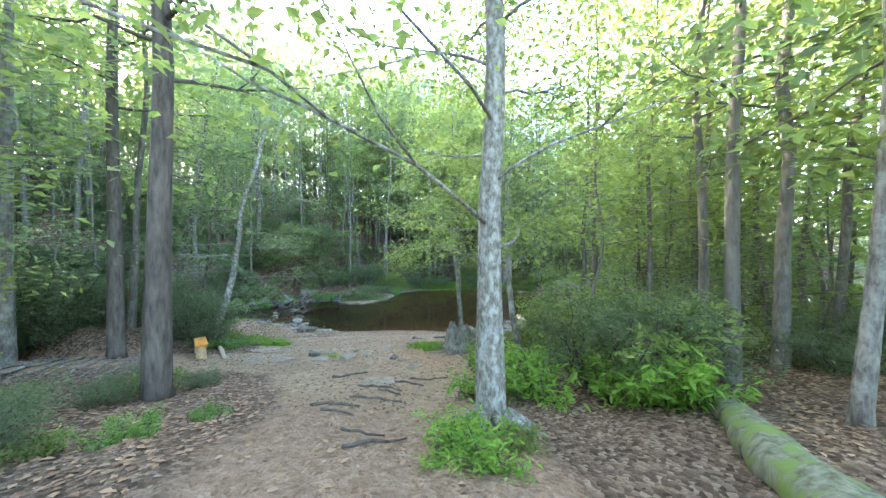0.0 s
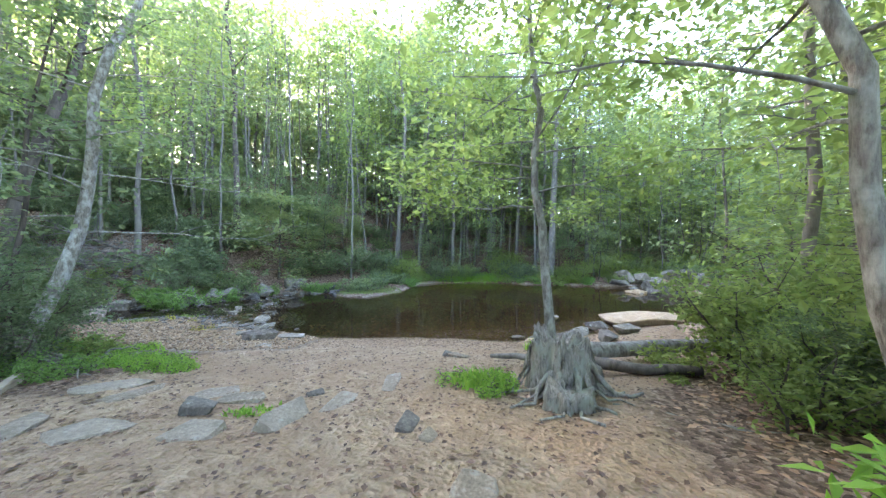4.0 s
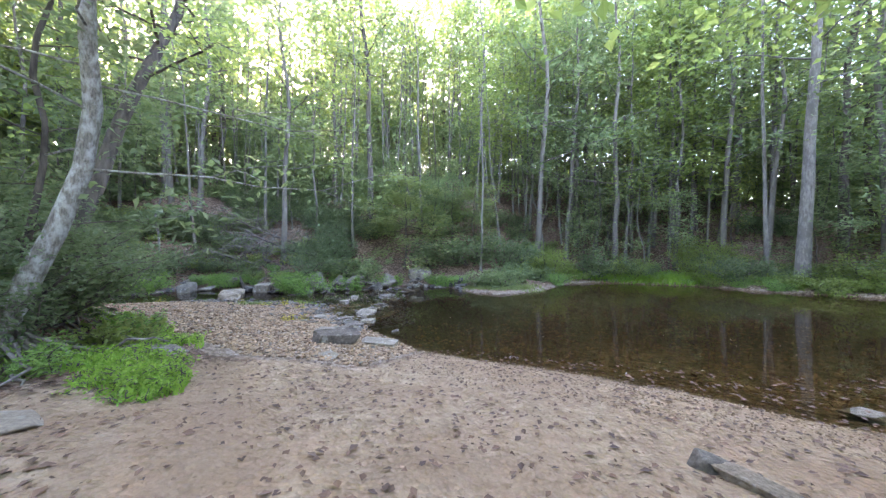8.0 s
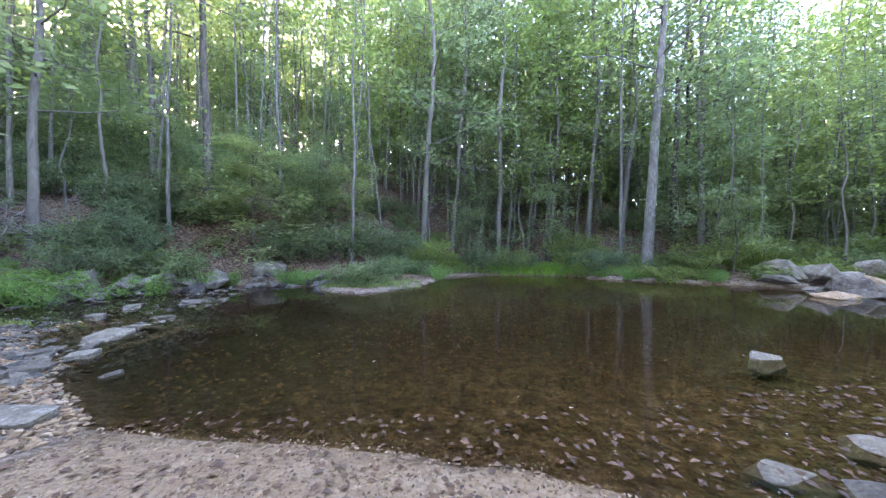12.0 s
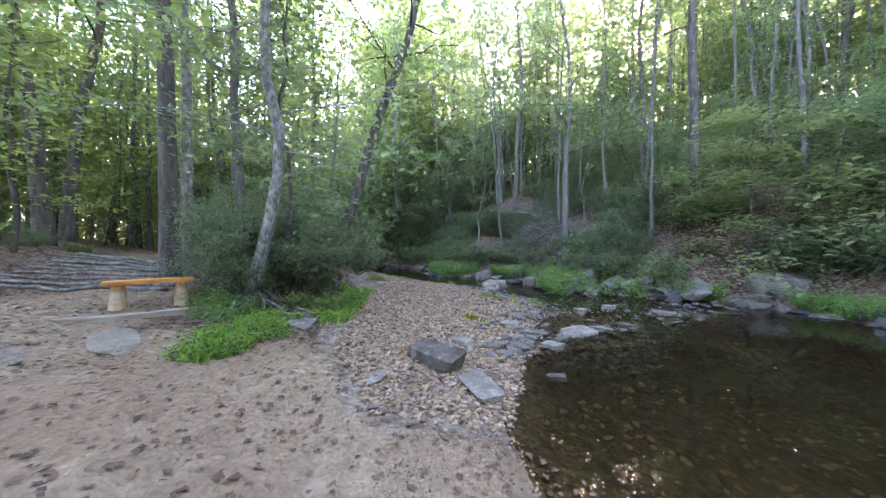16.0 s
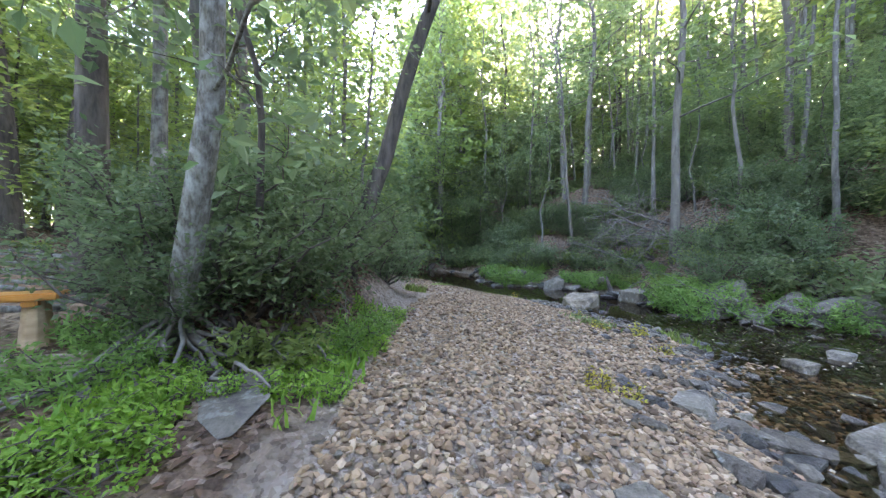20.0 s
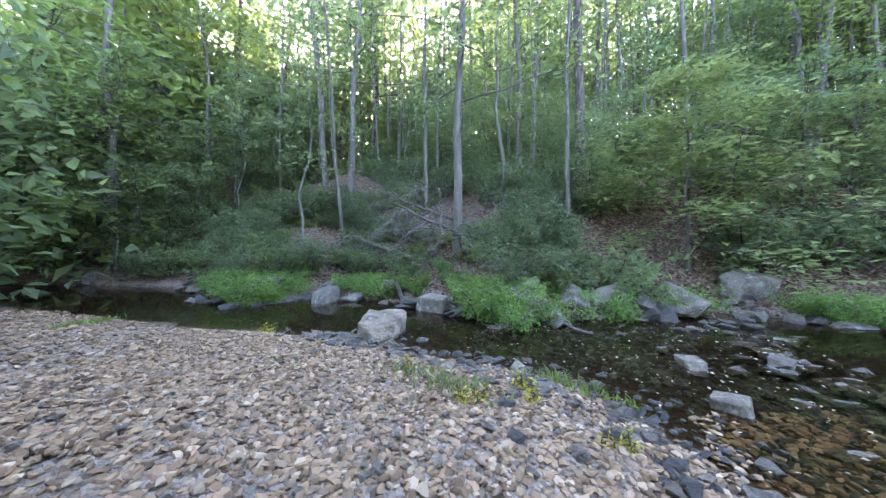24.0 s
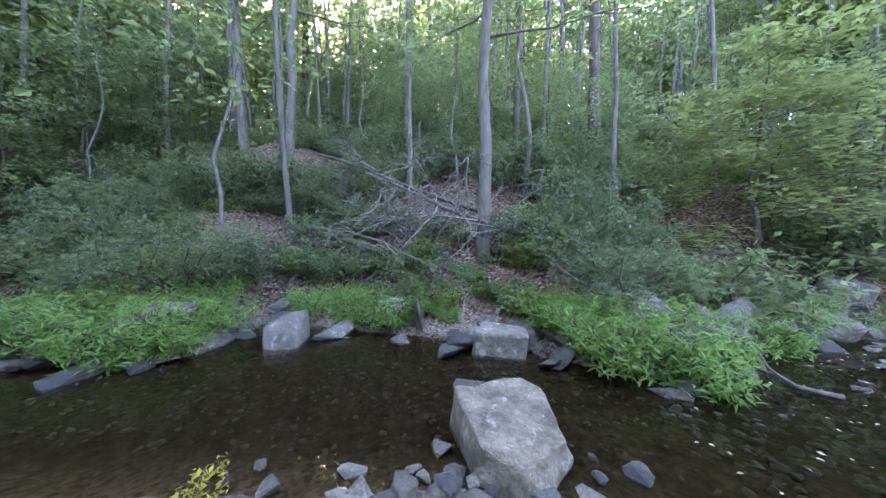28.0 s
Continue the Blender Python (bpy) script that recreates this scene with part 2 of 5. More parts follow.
M_TIMBER = wood_mat("weathered_timber", (0.22, 0.17, 0.12), (0.44, 0.36, 0.27), 0.8)
M_POST = wood_mat("bench_post_wood", (0.34, 0.22, 0.12), (0.58, 0.42, 0.26), 0.7)
M_DEADLEAF = leaf_mat("dead_leaf", (0.13, 0.07, 0.04), (0.36, 0.23, 0.14), 0.1)
M_SPECK = leaf_mat("dark_dead_leaf", (0.05, 0.03, 0.02), (0.15, 0.085, 0.05), 0.05)
M_BARK_MOTTLED = bark_mat("bark_mottled", (0.075, 0.068, 0.055), (0.22, 0.20, 0.165), (0.34, 0.345, 0.31), 6.0, 0.12)

# ---- mesh helpers ----
def mesh_of(name, verts, quads=(), tris=(), smooth=False, mat=None):
    verts = np.asarray(verts, np.float32).reshape(-1, 3)
    quads = np.asarray(quads, np.int32).reshape(-1, 4)
    tris = np.asarray(tris, np.int32).reshape(-1, 3)
    me = bpy.data.meshes.new(name)
    me.vertices.add(len(verts))
    me.vertices.foreach_set("co", verts.ravel())
    me.loops.add(quads.size + tris.size)
    me.loops.foreach_set("vertex_index", np.concatenate([quads.ravel(), tris.ravel()]))
    me.polygons.add(len(quads) + len(tris))
    start = np.concatenate([np.arange(len(quads)) * 4, quads.size + np.arange(len(tris)) * 3]).astype(np.int32)
    me.polygons.foreach_set("loop_start", start)
    me.polygons.foreach_set("use_smooth", np.full(len(start), smooth))
    me.update(calc_edges=True)
    if mat:
        me.materials.append(mat)
    return me


def thing(name, at=(0, 0, 0), label="", category="", group="", kind="", rz=0.0):
    ob = new(name)
    ob.matrix_world = pose(*at, 0, 0, rz)
    return tagged(ob, label, category, group, kind)


def part(name, me, parent, label=""):
    ob = new(name, me)
    ob.parent = parent
    return tagged(ob, label) if label else ob


class Buf:
    """Collects vertices, quads and triangles for one mesh."""
    def __init__(self):
        self.v, self.q, self.t, self.n = [], [], [], 0

    def add(self, v, q=(), t=()):
        v = np.asarray(v, float).reshape(-1, 3)
        if len(q):
            self.q.append(np.asarray(q) + self.n)
        if len(t):
            self.t.append(np.asarray(t) + self.n)
        self.v.append(v)
        self.n += len(v)

    def mesh(self, name, mat, smooth=False):
        cat = lambda a, k: np.concatenate(a) if a else np.zeros((0, k), int)
        return mesh_of(name, np.concatenate(self.v), cat(self.q, 4), cat(self.t, 3), smooth, mat)


def tube(buf, pts, radii, sides=7, rough=0.0, rng=None):
    """A tapered, closed tube along points."""
    pts = np.asarray(pts, float)
    radii = np.broadcast_to(np.asarray(radii, float), (len(pts),))
    tan = np.gradient(pts, axis=0)
    tan /= np.linalg.norm(tan, axis=1)[:, None] + 1e-9
    ref = np.where(np.abs(tan[:, 2:3]) > 0.9, [[1.0, 0, 0]], [[0, 0, 1.0]])
    a = np.cross(tan, ref)
    a /= np.linalg.norm(a, axis=1)[:, None] + 1e-9
    b = np.cross(tan, a)
    ang = np.arange(sides) * 2 * np.pi / sides
    rr = radii[:, None] * np.ones(sides)
    if rough and rng is not None:
        rr = rr * (1 + rough * rng.standard_normal(rr.shape))
    ring = pts[:, None] + rr[..., None] * (np.cos(ang)[None, :, None] * a[:, None] + np.sin(ang)[None, :, None] * b[:, None])
    n = len(pts)
    i = (np.arange(n - 1)[:, None] * sides + np.arange(sides)[None]).ravel()
    j = (np.arange(n - 1)[:, None] * sides + (np.arange(sides)[None] + 1) % sides).ravel()
    v = np.concatenate([ring.reshape(-1, 3), pts[:1], pts[-1:]])
    k = np.arange(sides)
    t0 = np.stack([np.full(sides, n * sides), (k + 1) % sides, k], 1)
    t1 = np.stack([np.full(sides, n * sides + 1), (n - 1) * sides + k, (n - 1) * sides + (k + 1) % sides], 1)
    buf.add(v, np.stack([i, j, j + sides, i + sides], 1), np.concatenate([t0, t1]))


def leaves(buf, at, size, rng, flat=0.5, width=0.55, out=None):
    """A folded blade of two triangles at each place. flat: how level the blades lie."""
    at = np.asarray(at, float)
    n = len(at)
    d = rng.standard_normal((n, 3))
    if out is not None:
        d += out
    d[:, 2] *= 1 - flat
    d[:, 2] -= 0.15
    d /= np.linalg.norm(d, axis=1)[:, None]
    up = np.array([0, 0, 1.0]) + rng.standard_normal((n, 3)) * (1.1 - flat)
    side = np.cross(d, up)
    side /= np.linalg.norm(side, axis=1)[:, None] + 1e-9
    nor = np.cross(side, d)
    s = (np.asarray(size) * (0.65 + 0.7 * rng.random(n)))[:, None]
    tip, mid = at + d * s, at + d * s * 0.45
    lft, rgt = mid + side * s * width * 0.5 + nor * s * 0.1, mid - side * s * width * 0.5 + nor * s * 0.1
    v = np.stack([at, rgt, tip, lft], 1).reshape(-1, 3)
    k = np.arange(n)[:, None] * 4
    buf.add(v, (), np.concatenate([k + [0, 1, 2], k + [0, 2, 3]]))

# ---- the plan of the water ----
NEAR = [(60, 12), (30, 12), (16, 11.5), (10, 9.6), (5.4, 8.3), (2.6, 7.3), (0.8, 6.9), (-0.7, 7.3), (-2.8, 7.45), (-4.9, 7.45), (-6.0, 8.1), (-7.4, 8.6), (-8.8, 9.3),
        (-9.9, 10.2), (-10.7, 10.55), (-11.6, 10.2), (-12.7, 9.75), (-13.9, 9.35), (-15.3, 8.75), (-16.6, 7.8), (-18.2, 6.7), (-22, 4.7), (-27, 2.0), (-33, -3.5), (-45, -15), (-70, -32)]
FAR = [(-70, -25), (-45, -9), (-34, 0.6), (-29, 4.9), (-24.2, 7.9), (-21.8, 8.5), (-19.7, 8.6), (-18.3, 9.4), (-19.0, 10.8), (-17.2, 11.7), (-15, 12.4), (-12.7, 12.2), (-12.1, 13.6),
       (-10.9, 14.8), (-9.6, 16.4), (-7.6, 16.6), (-5.9, 15.2), (-4.7, 15.0), (-3.2, 17.2), (-2.4, 20.5), (-0.5, 22.0), (3.8, 22.0), (6.2, 20.6), (8.4, 20.2), (11.5, 19.2), (16, 18.6), (30, 21), (60, 24)]


def line_distance(x, y, line):
    """Distance from points to a polyline."""
    best = np.full(np.shape(x), 1e9)
    for (ax, ay), (bx, by) in zip(line[:-1], line[1:]):
        ux, uy = bx - ax, by - ay
        k = np.clip(((x - ax) * ux + (y - ay) * uy) / (ux * ux + uy * uy), 0, 1)
        best = np.minimum(best, np.hypot(x - ax - k * ux, y - ay - k * uy))
    return best


def in_poly(x, y, ring):
    hit = np.zeros(np.shape(x), bool)
    for (ax, ay), (bx, by) in zip(ring, ring[1:] + ring[:1]):
        if ay != by:
            hit ^= ((ay > y) != (by > y)) & (x < (bx - ax) * (y - ay) / (by - ay) + ax)
    return hit


WATER = NEAR + FAR
FAR_SIDE = FAR + [(500, 60), (500, 500), (-500, 500), (-500, -60)]


def waves(x, y, scale, seed=0.0):
    """Cheap smooth bumps from a few sines."""
    s = 0
    for k, (a, b, c) in enumerate(((1.0, 0.35, 0.0), (-0.5, 1.1, 1.3), (1.7, -1.2, 2.1), (2.3, 1.9, 4.2), (-3.1, 2.2, 0.7))):
        s = s + np.sin((a * x + b * y) * scale + c + seed) / (k + 1.5)
    return s / 2


def height(x, y):
    """The ground's height over the water."""
    x, y = np.asarray(x, float), np.asarray(y, float)
    dn, df = line_distance(x, y, NEAR), line_distance(x, y, FAR)
    wet, far = in_poly(x, y, WATER), in_poly(x, y, FAR_SIDE)
    near_z = np.interp(dn, [0, 0.4, 2, 4, 6, 8, 10.5, 12.5, 16.5, 25, 60, 300], [0, 0.05, 0.2, 0.47, 0.7, 0.97, 1.45, 1.95, 2.55, 3.8, 8, 14])
    # the bank under the bushes, west of the bench, stands a step above the gravel
    bank = np.clip(1 - np.hypot((x + 11.3) / 3.0, (y - 3.4) / 2.1), 0, 1)
    near_z = near_z + 0.75 * np.clip(bank * 2.5, 0, 1)
    west = np.interp(df, [0, 0.3, 1.0, 2.2, 4, 8, 14, 30, 80, 300], [0, 0.18, 0.45, 1.35, 2.9, 5.4, 8.2, 13, 20, 24])
    north = np.interp(df, [0, 0.3, 1.5, 3, 5, 8.5, 14, 30, 80, 300], [0, 0.14, 0.3, 0.55, 1.7, 4.3, 7.4, 13, 19, 22])
    east = np.interp(df, [0, 0.3, 1.5, 4, 10, 30, 80, 300], [0, 0.2, 0.5, 1.1, 2.6, 5, 9, 14])
    kw = np.clip((-x - 5) / 5, 0, 1)
    ke = np.clip((x - 8) / 8, 0, 1)
    far_z = west * kw + north * (1 - kw) * (1 - ke) + east * ke
    spit = np.clip(1 - np.hypot((x + 5.2) / 3.2, (y - 16.6) / 2.0), 0, 1) * 2
    far_z = np.where(spit > 0, np.minimum(far_z, 0.10 + (1 - np.clip(spit, 0, 1)) * far_z), far_z)
    pool = np.clip((x + 9.5) / 5, 0, 1)
    bed = -np.interp(np.minimum(dn, df), [0, 0.5, 2, 5], [0, 0.06, 0.18, 0.3]) * (0.55 + 1.0 * pool)
    z = np.where(wet, bed, np.where(far, far_z, near_z))
    rough = np.where(wet, 0.03, np.clip(np.minimum(dn, df) * 0.05, 0.0, 0.09) + np.where(far, np.clip(df * 0.03, 0, 0.3), 0))
    trod = np.where(wet | far, 0, np.clip(dn * 0.02, 0, 0.022))     # footprints and hollows in the sand
    return z + rough * (waves(x, y, 1.1) + 0.5 * waves(x, y, 3.3, 1.7)) + trod * (waves(x, y, 7.1, 0.4) + waves(y, x, 9.7, 2.2))


def ground_z(x, y):
    return float(height(np.array([x]), np.array([y]))[0])


def spread(lo, hi, step, reach, grow=1.16):
    """Coordinates that are even inside and widen outwards."""
    mid = list(np.arange(lo, hi + 1e-6, step))
    a, b, s = [lo], [hi], step
    while b[-1] < reach:
        s *= grow
        a.append(a[-1] - s)
        b.append(b[-1] + s)
    return np.array(a[:0:-1] + mid + b[1:])


gx, gy = spread(-24, 9, 0.22, 420), spread(-10, 22, 0.22, 420)
GX, GY = np.meshgrid(gx, gy)
GZ = height(GX, GY)
nx, ny = len(gx), len(gy)
gi = (np.arange(ny - 1)[:, None] * nx + np.arange(nx - 1)[None]).ravel()
ground_mesh = mesh_of("ground", np.stack([GX, GY, GZ], -1), np.stack([gi, gi + 1, gi + nx + 1, gi + nx], 1), (), True, M_GROUND)
dn_g, df_g = line_distance(GX, GY, NEAR), line_distance(GX, GY, FAR)
wet_g, far_g = in_poly(GX, GY, WATER), in_poly(GX, GY, FAR_SIDE)
near_g = ~wet_g & ~far_g
# where the gravel bar and the sandy bank lie
GRAVEL = [(-4.6, 7.6), (-4.9, 6.2), (-6.6, 5.4), (-9.5, 5.2), (-13, 5.0), (-17, 4.2), (-22, 3.6), (-26, 3.2), (-22, 5.2), (-18.2, 7), (-15, 9.6), (-11, 10.6), (-8, 9.4)]
SAND = [(12, 8), (4, 4.5), (1.2, 2.0), (0.6, -1.0), (-1.0, -3.2), (-3.2, -3.0), (-5.0, 0.2), (-8.5, 0.4), (-9.2, 2.2), (-6.8, 2.8), (-6.6, 5.4), (-4.9, 6.2), (-4.4, 7.8), (0, 8.2), (12, 12)]
TRAIL = [(0.8, -2.0), (-0.2, -9), (0.0, -30), (-4, -30), (-3.2, -9), (-3.4, -2.5)]
TRAIL_WEST = [(-4.6, 0.4), (-8.8, 0.6), (-12.5, -1.8), (-19, -6), (-20.5, -4), (-13.5, 0.2), (-9.4, 2.0)]


def soft_mask(ring, ease=0.6):
    d = line_distance(GX, GY, ring + ring[:1])
    s = np.where(in_poly(GX, GY, ring), d, -d)
    return np.clip(0.5 + s / (2 * ease), 0, 1)


masks = {
    "gravel": np.where(near_g | wet_g, soft_mask(GRAVEL), 0) + np.where(far_g, np.clip(1 - df_g / 0.9, 0, 1) * 0.7, 0),
    "sand": np.where(near_g, soft_mask(SAND), 0),
    "trail": np.maximum(soft_mask(TRAIL, 0.9), soft_mask(TRAIL_WEST, 0.7)),
    "silt": np.clip((GX + 5.5) / 5, 0, 1) * np.clip(1.25 - np.minimum(dn_g, df_g) * 0.22, 0.25, 1),
    "bed": np.where(wet_g, np.clip(0.45 + np.minimum(dn_g, df_g) * 0.9, 0, 1), np.clip(0.45 - np.minimum(dn_g, df_g) * 2.5, 0, 1)),
}
for key, val in masks.items():
    at = ground_mesh.attributes.new(key, "FLOAT", "POINT")
    at.data.foreach_set("value", val.astype(np.float32).ravel())
ground = tagged(new("ground", ground_mesh), "sandy bank, gravel bar and leaf-littered forest floor", "ground", kind="structure")

# the water's surface, a sheet that meets the banks
wx, wy = np.meshgrid(np.linspace(-70, 60, 90), np.linspace(-32, 26, 40))
wi = (np.arange(39)[:, None] * 90 + np.arange(89)[None]).ravel()
water = new("water", mesh_of("water", np.stack([wx, wy, np.zeros_like(wx)], -1), np.stack([wi, wi + 1, wi + 91, wi + 90], 1), (), True, M_WATER))
tagged(water, "shallow clear brown creek water", "water", kind="structure")
water.visible_shadow = False

# ---- trees ----
def bent(rng, base, top, steps=8, wander=0.15):
    """A line from base to top that wanders a little."""
    k = np.linspace(0, 1, steps)[:, None]
    base, top = np.asarray(base, float), np.asarray(top, float)
    w = rng.standard_normal((steps, 3)) * wander
    w = np.cumsum(w, 0)
    w -= k * w[-1]
    w[:, 2] *= 0.4
    return base + (top - base) * k + w * np.sin(np.pi * k * 0.9)


def limb(rng, wood, start, way, length, r, steps=6, droop=0.0, sides=5):
    way = np.asarray(way, float) / np.linalg.norm(way)
    end = np.asarray(start) + way * length
    pts = bent(rng, start, end, steps, length * 0.045)
    pts[:, 2] -= droop * length * np.linspace(0, 1, steps) ** 2
    tube(wood, pts, np.linspace(r, r * 0.25, steps), sides)
    return pts


def make_tree(name, seed, tall, r, crown_from, spread_r, n_limbs, n_leaves, leaf, bark, leafmat, label, thick=1.0, lean=(0, 0), droop=0.05, flare=1.5, wander=0.12, flat=0.55, clump=0.42, up=(0.1, 0.75), twigs=3, split=False):
    """One tree: a tapered trunk with limbs, and a crown of single leaves in clumps along the twigs."""
    rng = np.random.default_rng(seed)
    tree = thing(name, (0, 0, 0), label, "tree")
    wood, crown = Buf(), Buf()
    line = bent(rng, (0, 0, -0.3), (lean[0], lean[1], tall), 14, wander)
    rad = r * np.linspace(1, 0.12, 14) ** 0.85
    rad[0] *= flare
    rad[1] *= 1 + (flare - 1) * 0.35
    line[1] = line[0] * 0.96 + line[1] * 0.04 + np.array([0, 0, 0.45])
    tube(wood, line, rad, 9, 0.04, rng)
    spots, branches = [], []
    for i in range(n_limbs):
        f = crown_from + (0.98 - crown_from) * ((i + rng.random()) / n_limbs)
        p = np.array([np.interp(f * 13, range(14), line[:, c]) for c in range(3)])
        a = i * 2.4 + rng.random()
        rise = up[0] + (up[1] - up[0]) * f * rng.random() * 1.4
        size = spread_r * (1.05 - 0.65 * max(0, f - crown_from) / (1 - crown_from + 1e-6)) * (0.6 + 0.6 * rng.random())
        own = Buf() if split else wood
        pts = limb(rng, own, p, (math.cos(a), math.sin(a), rise), size, min(r * 0.28, 0.045 + r * 0.06) * thick * (1.1 - f * 0.7), 6, droop)
        for j in range(twigs):
            q = pts[2 + j % 4]
            b = a + rng.normal(0, 0.9)
            tw = limb(rng, own, q, (math.cos(b), math.sin(b), rng.normal(0.15, 0.3)), size * 0.45, r * 0.09, 4, droop, 3)
            spots += [tw[1], tw[2], tw[3]]
        spots += [pts[-1], pts[-2], pts[-3]]
        if split:
            branches.append(own)
    spots = np.array(spots)
    pick = spots[rng.integers(0, len(spots), n_leaves)]
    at = pick + rng.standard_normal((n_leaves, 3)) * [clump, clump, clump * 0.5]
    leaves(crown, at, leaf, rng, flat)
    trunk = part("trunk", wood.mesh("trunk", bark, True), tree)
    for own in branches:
        part("branch", own.mesh("branch", bark, True), trunk)
    part("crown", crown.mesh("crown", leafmat), tree)
    return tree


def make_bush(name, seed, size, tall, n_leaves, leaf, leafmat, label, stems=7, bark=None, flat=0.4, width=0.5, hollow=0.45, category="bush"):
    """Several stems that fan out, and leaves on them in uneven tufts."""
    rng = np.random.default_rng(seed)
    bush = thing(name, (0, 0, 0), label, category)
    wood, crown = Buf(), Buf()
    spots = []
    for i in range(stems):
        a = i * 2.4 + rng.random()
        reach = size * (0.35 + 0.65 * rng.random())
        top = np.array([math.cos(a) * reach, math.sin(a) * reach, tall * (1.05 - 0.55 * reach / size) * (0.7 + 0.3 * rng.random())])
        pts = bent(rng, (math.cos(a) * 0.1, math.sin(a) * 0.1, -0.15), top, 7, 0.07 * size)
        tube(wood, pts, np.linspace(0.012 + 0.012 * tall, 0.006, 7), 5)
        for k in range(2, 7):
            for _ in range(2):
                b = rng.random() * 6.28
                tw = pts[k] + np.array([math.cos(b), math.sin(b), rng.normal(0.1, 0.4)]) * size * (0.16 + 0.2 * rng.random())
                tube(wood, np.array([pts[k], tw]), [0.007, 0.003], 3)
                spots += [tw, (tw + pts[k]) / 2]
    spots = np.array(spots)
    at = spots[rng.integers(0, len(spots), n_leaves)] + rng.standard_normal((n_leaves, 3)) * size * 0.085
    at[:, 2] = np.maximum(at[:, 2], 0.03)
    leaves(crown, at, leaf, rng, flat, width)
    part("wood", wood.mesh("wood", bark or M_BARK_DARK, True), bush)
    part("foliage", crown.mesh("foliage", leafmat), bush)
    return bush


def place(ob, x, y, rz=0.0, scale=1.0, z=None, sink=0.0, tilt=(0, 0)):
    m = pose(x, y, (ground_z(x, y) if z is None else z) - sink, tilt[0], tilt[1], rz)
    ob.matrix_world = m @ Matrix.Diagonal((scale, scale, scale, 1)) if np.isscalar(scale) else m @ Matrix.Diagonal((*scale, 1))
    return ob


def again(ob, x, y, rz=0.0, scale=1.0, z=None, sink=0.0, tilt=(0, 0), label=""):
    c = copy_thing(ob, Matrix.Identity(4))
    place(c, x, y, rz, scale, z, sink, tilt)
    return tagged(c, label) if label else c


forest = random.Random(5)
used = []


def scatter(models, count, box, group, gap, scale=(0.8, 1.2), keep=None, sink=0.05, tilt=2.0):
    """Copies of the models over a box of the plan, spaced out, off the water."""
    done = tries = 0
    while done < count and tries < count * 40:
        tries += 1
        x, y = forest.uniform(box[0], box[2]), forest.uniform(box[1], box[3])
        if keep and not keep(x, y):
            continue
        if any((x - a) ** 2 + (y - b) ** 2 < max(gap, g) ** 2 * 0.5 for a, b, g in used):
            continue
        used.append((x, y, gap))
        c = again(forest.choice(models), x, y, forest.uniform(0, 360), forest.uniform(*scale), None, sink, (forest.gauss(0, tilt), forest.gauss(0, tilt)))
        tagged(c, group=group)
        done += 1


def off_water(x, y, far=None, least=1.0):
    X, Y = np.array([x]), np.array([y])
    if in_poly(X, Y, WATER)[0] or min(line_distance(X, Y, NEAR)[0], line_distance(X, Y, FAR)[0]) < least:
        return False
    side = bool(in_poly(X, Y, FAR_SIDE)[0])
    return far is None or side == far


def clear_near(x, y):
    """On the near side, but off the trail, the sand and the gravel bar."""
    if not off_water(x, y, False, 0.8):
        return False
    X, Y = np.array([x]), np.array([y])
    for ring in (GRAVEL, SAND, TRAIL, TRAIL_WEST):
        if in_poly(X, Y, ring)[0] or line_distance(X, Y, ring + ring[:1])[0] < 0.7:
            return False
    return True


tall_a = make_tree("tall_tree", 11, 19, 0.15, 0.26, 3.3, 22, 1600, 0.26, M_BARK_FAR, M_LEAF, "tall slender forest tree with a grey trunk and green crown", clump=0.55)
tall_b = make_tree("tall_tree", 12, 17, 0.11, 0.24, 2.8, 20, 1500, 0.26, M_BARK_PALE, M_LEAF_LIGHT, "slender pale-barked forest tree with light green leaves", lean=(0.8, 0.3), clump=0.55)
tall_c = make_tree("tall_tree", 13, 21, 0.19, 0.34, 3.6, 20, 1450, 0.28, M_BARK_DARK, M_LEAF, "tall dark-trunked forest tree with a green crown", lean=(-0.5, 0.6), clump=0.6)
pole_a = make_tree("young_tree", 14, 12, 0.06, 0.3, 2.0, 18, 1000, 0.2, M_BARK_FAR, M_LEAF_LIGHT, "thin young forest tree with bright green leaves", lean=(0.5, -0.2), clump=0.45)
pole_b = make_tree("young_tree", 17, 9.5, 0.05, 0.3, 2.1, 16, 1000, 0.2, M_BARK_PALE, M_LEAF, "thin young pale-stemmed forest tree", lean=(-0.6, 0.3), clump=0.45)
far_a = make_tree("far_tree", 18, 20, 0.16, 0.1, 3.6, 16, 800, 0.6, M_BARK_FAR, M_LEAF_LIGHT, "distant forest tree with a light green crown", clump=0.8, twigs=1)
far_b = make_tree("far_tree", 19, 23, 0.2, 0.16, 3.6, 16, 800, 0.6, M_BARK_DARK, M_LEAF, "distant forest tree with a tall green crown", clump=0.8, twigs=1)
under_a = make_tree("understory_tree", 15, 5.5, 0.045, 0.14, 2.1, 18, 2100, 0.15, M_BARK_DARK, M_LEAF_DARK, "low understory tree with level sprays of dark leaves", flat=0.85, clump=0.28, up=(0.0, 0.3), wander=0.08)
under_b = make_tree("understory_tree", 16, 4.2, 0.04, 0.1, 2.0, 16, 2000, 0.15, M_BARK_DARK, M_LEAF, "small understory tree with green layered leaves", flat=0.8, clump=0.3, up=(0.05, 0.4), wander=0.08)
thicket = make_tree("far_thicket", 34, 7.5, 0.08, 0.03, 3.2, 18, 1000, 0.42, M_BARK_FAR, M_LEAF, "leafy thicket on the crest of the slope", clump=0.75, twigs=1)
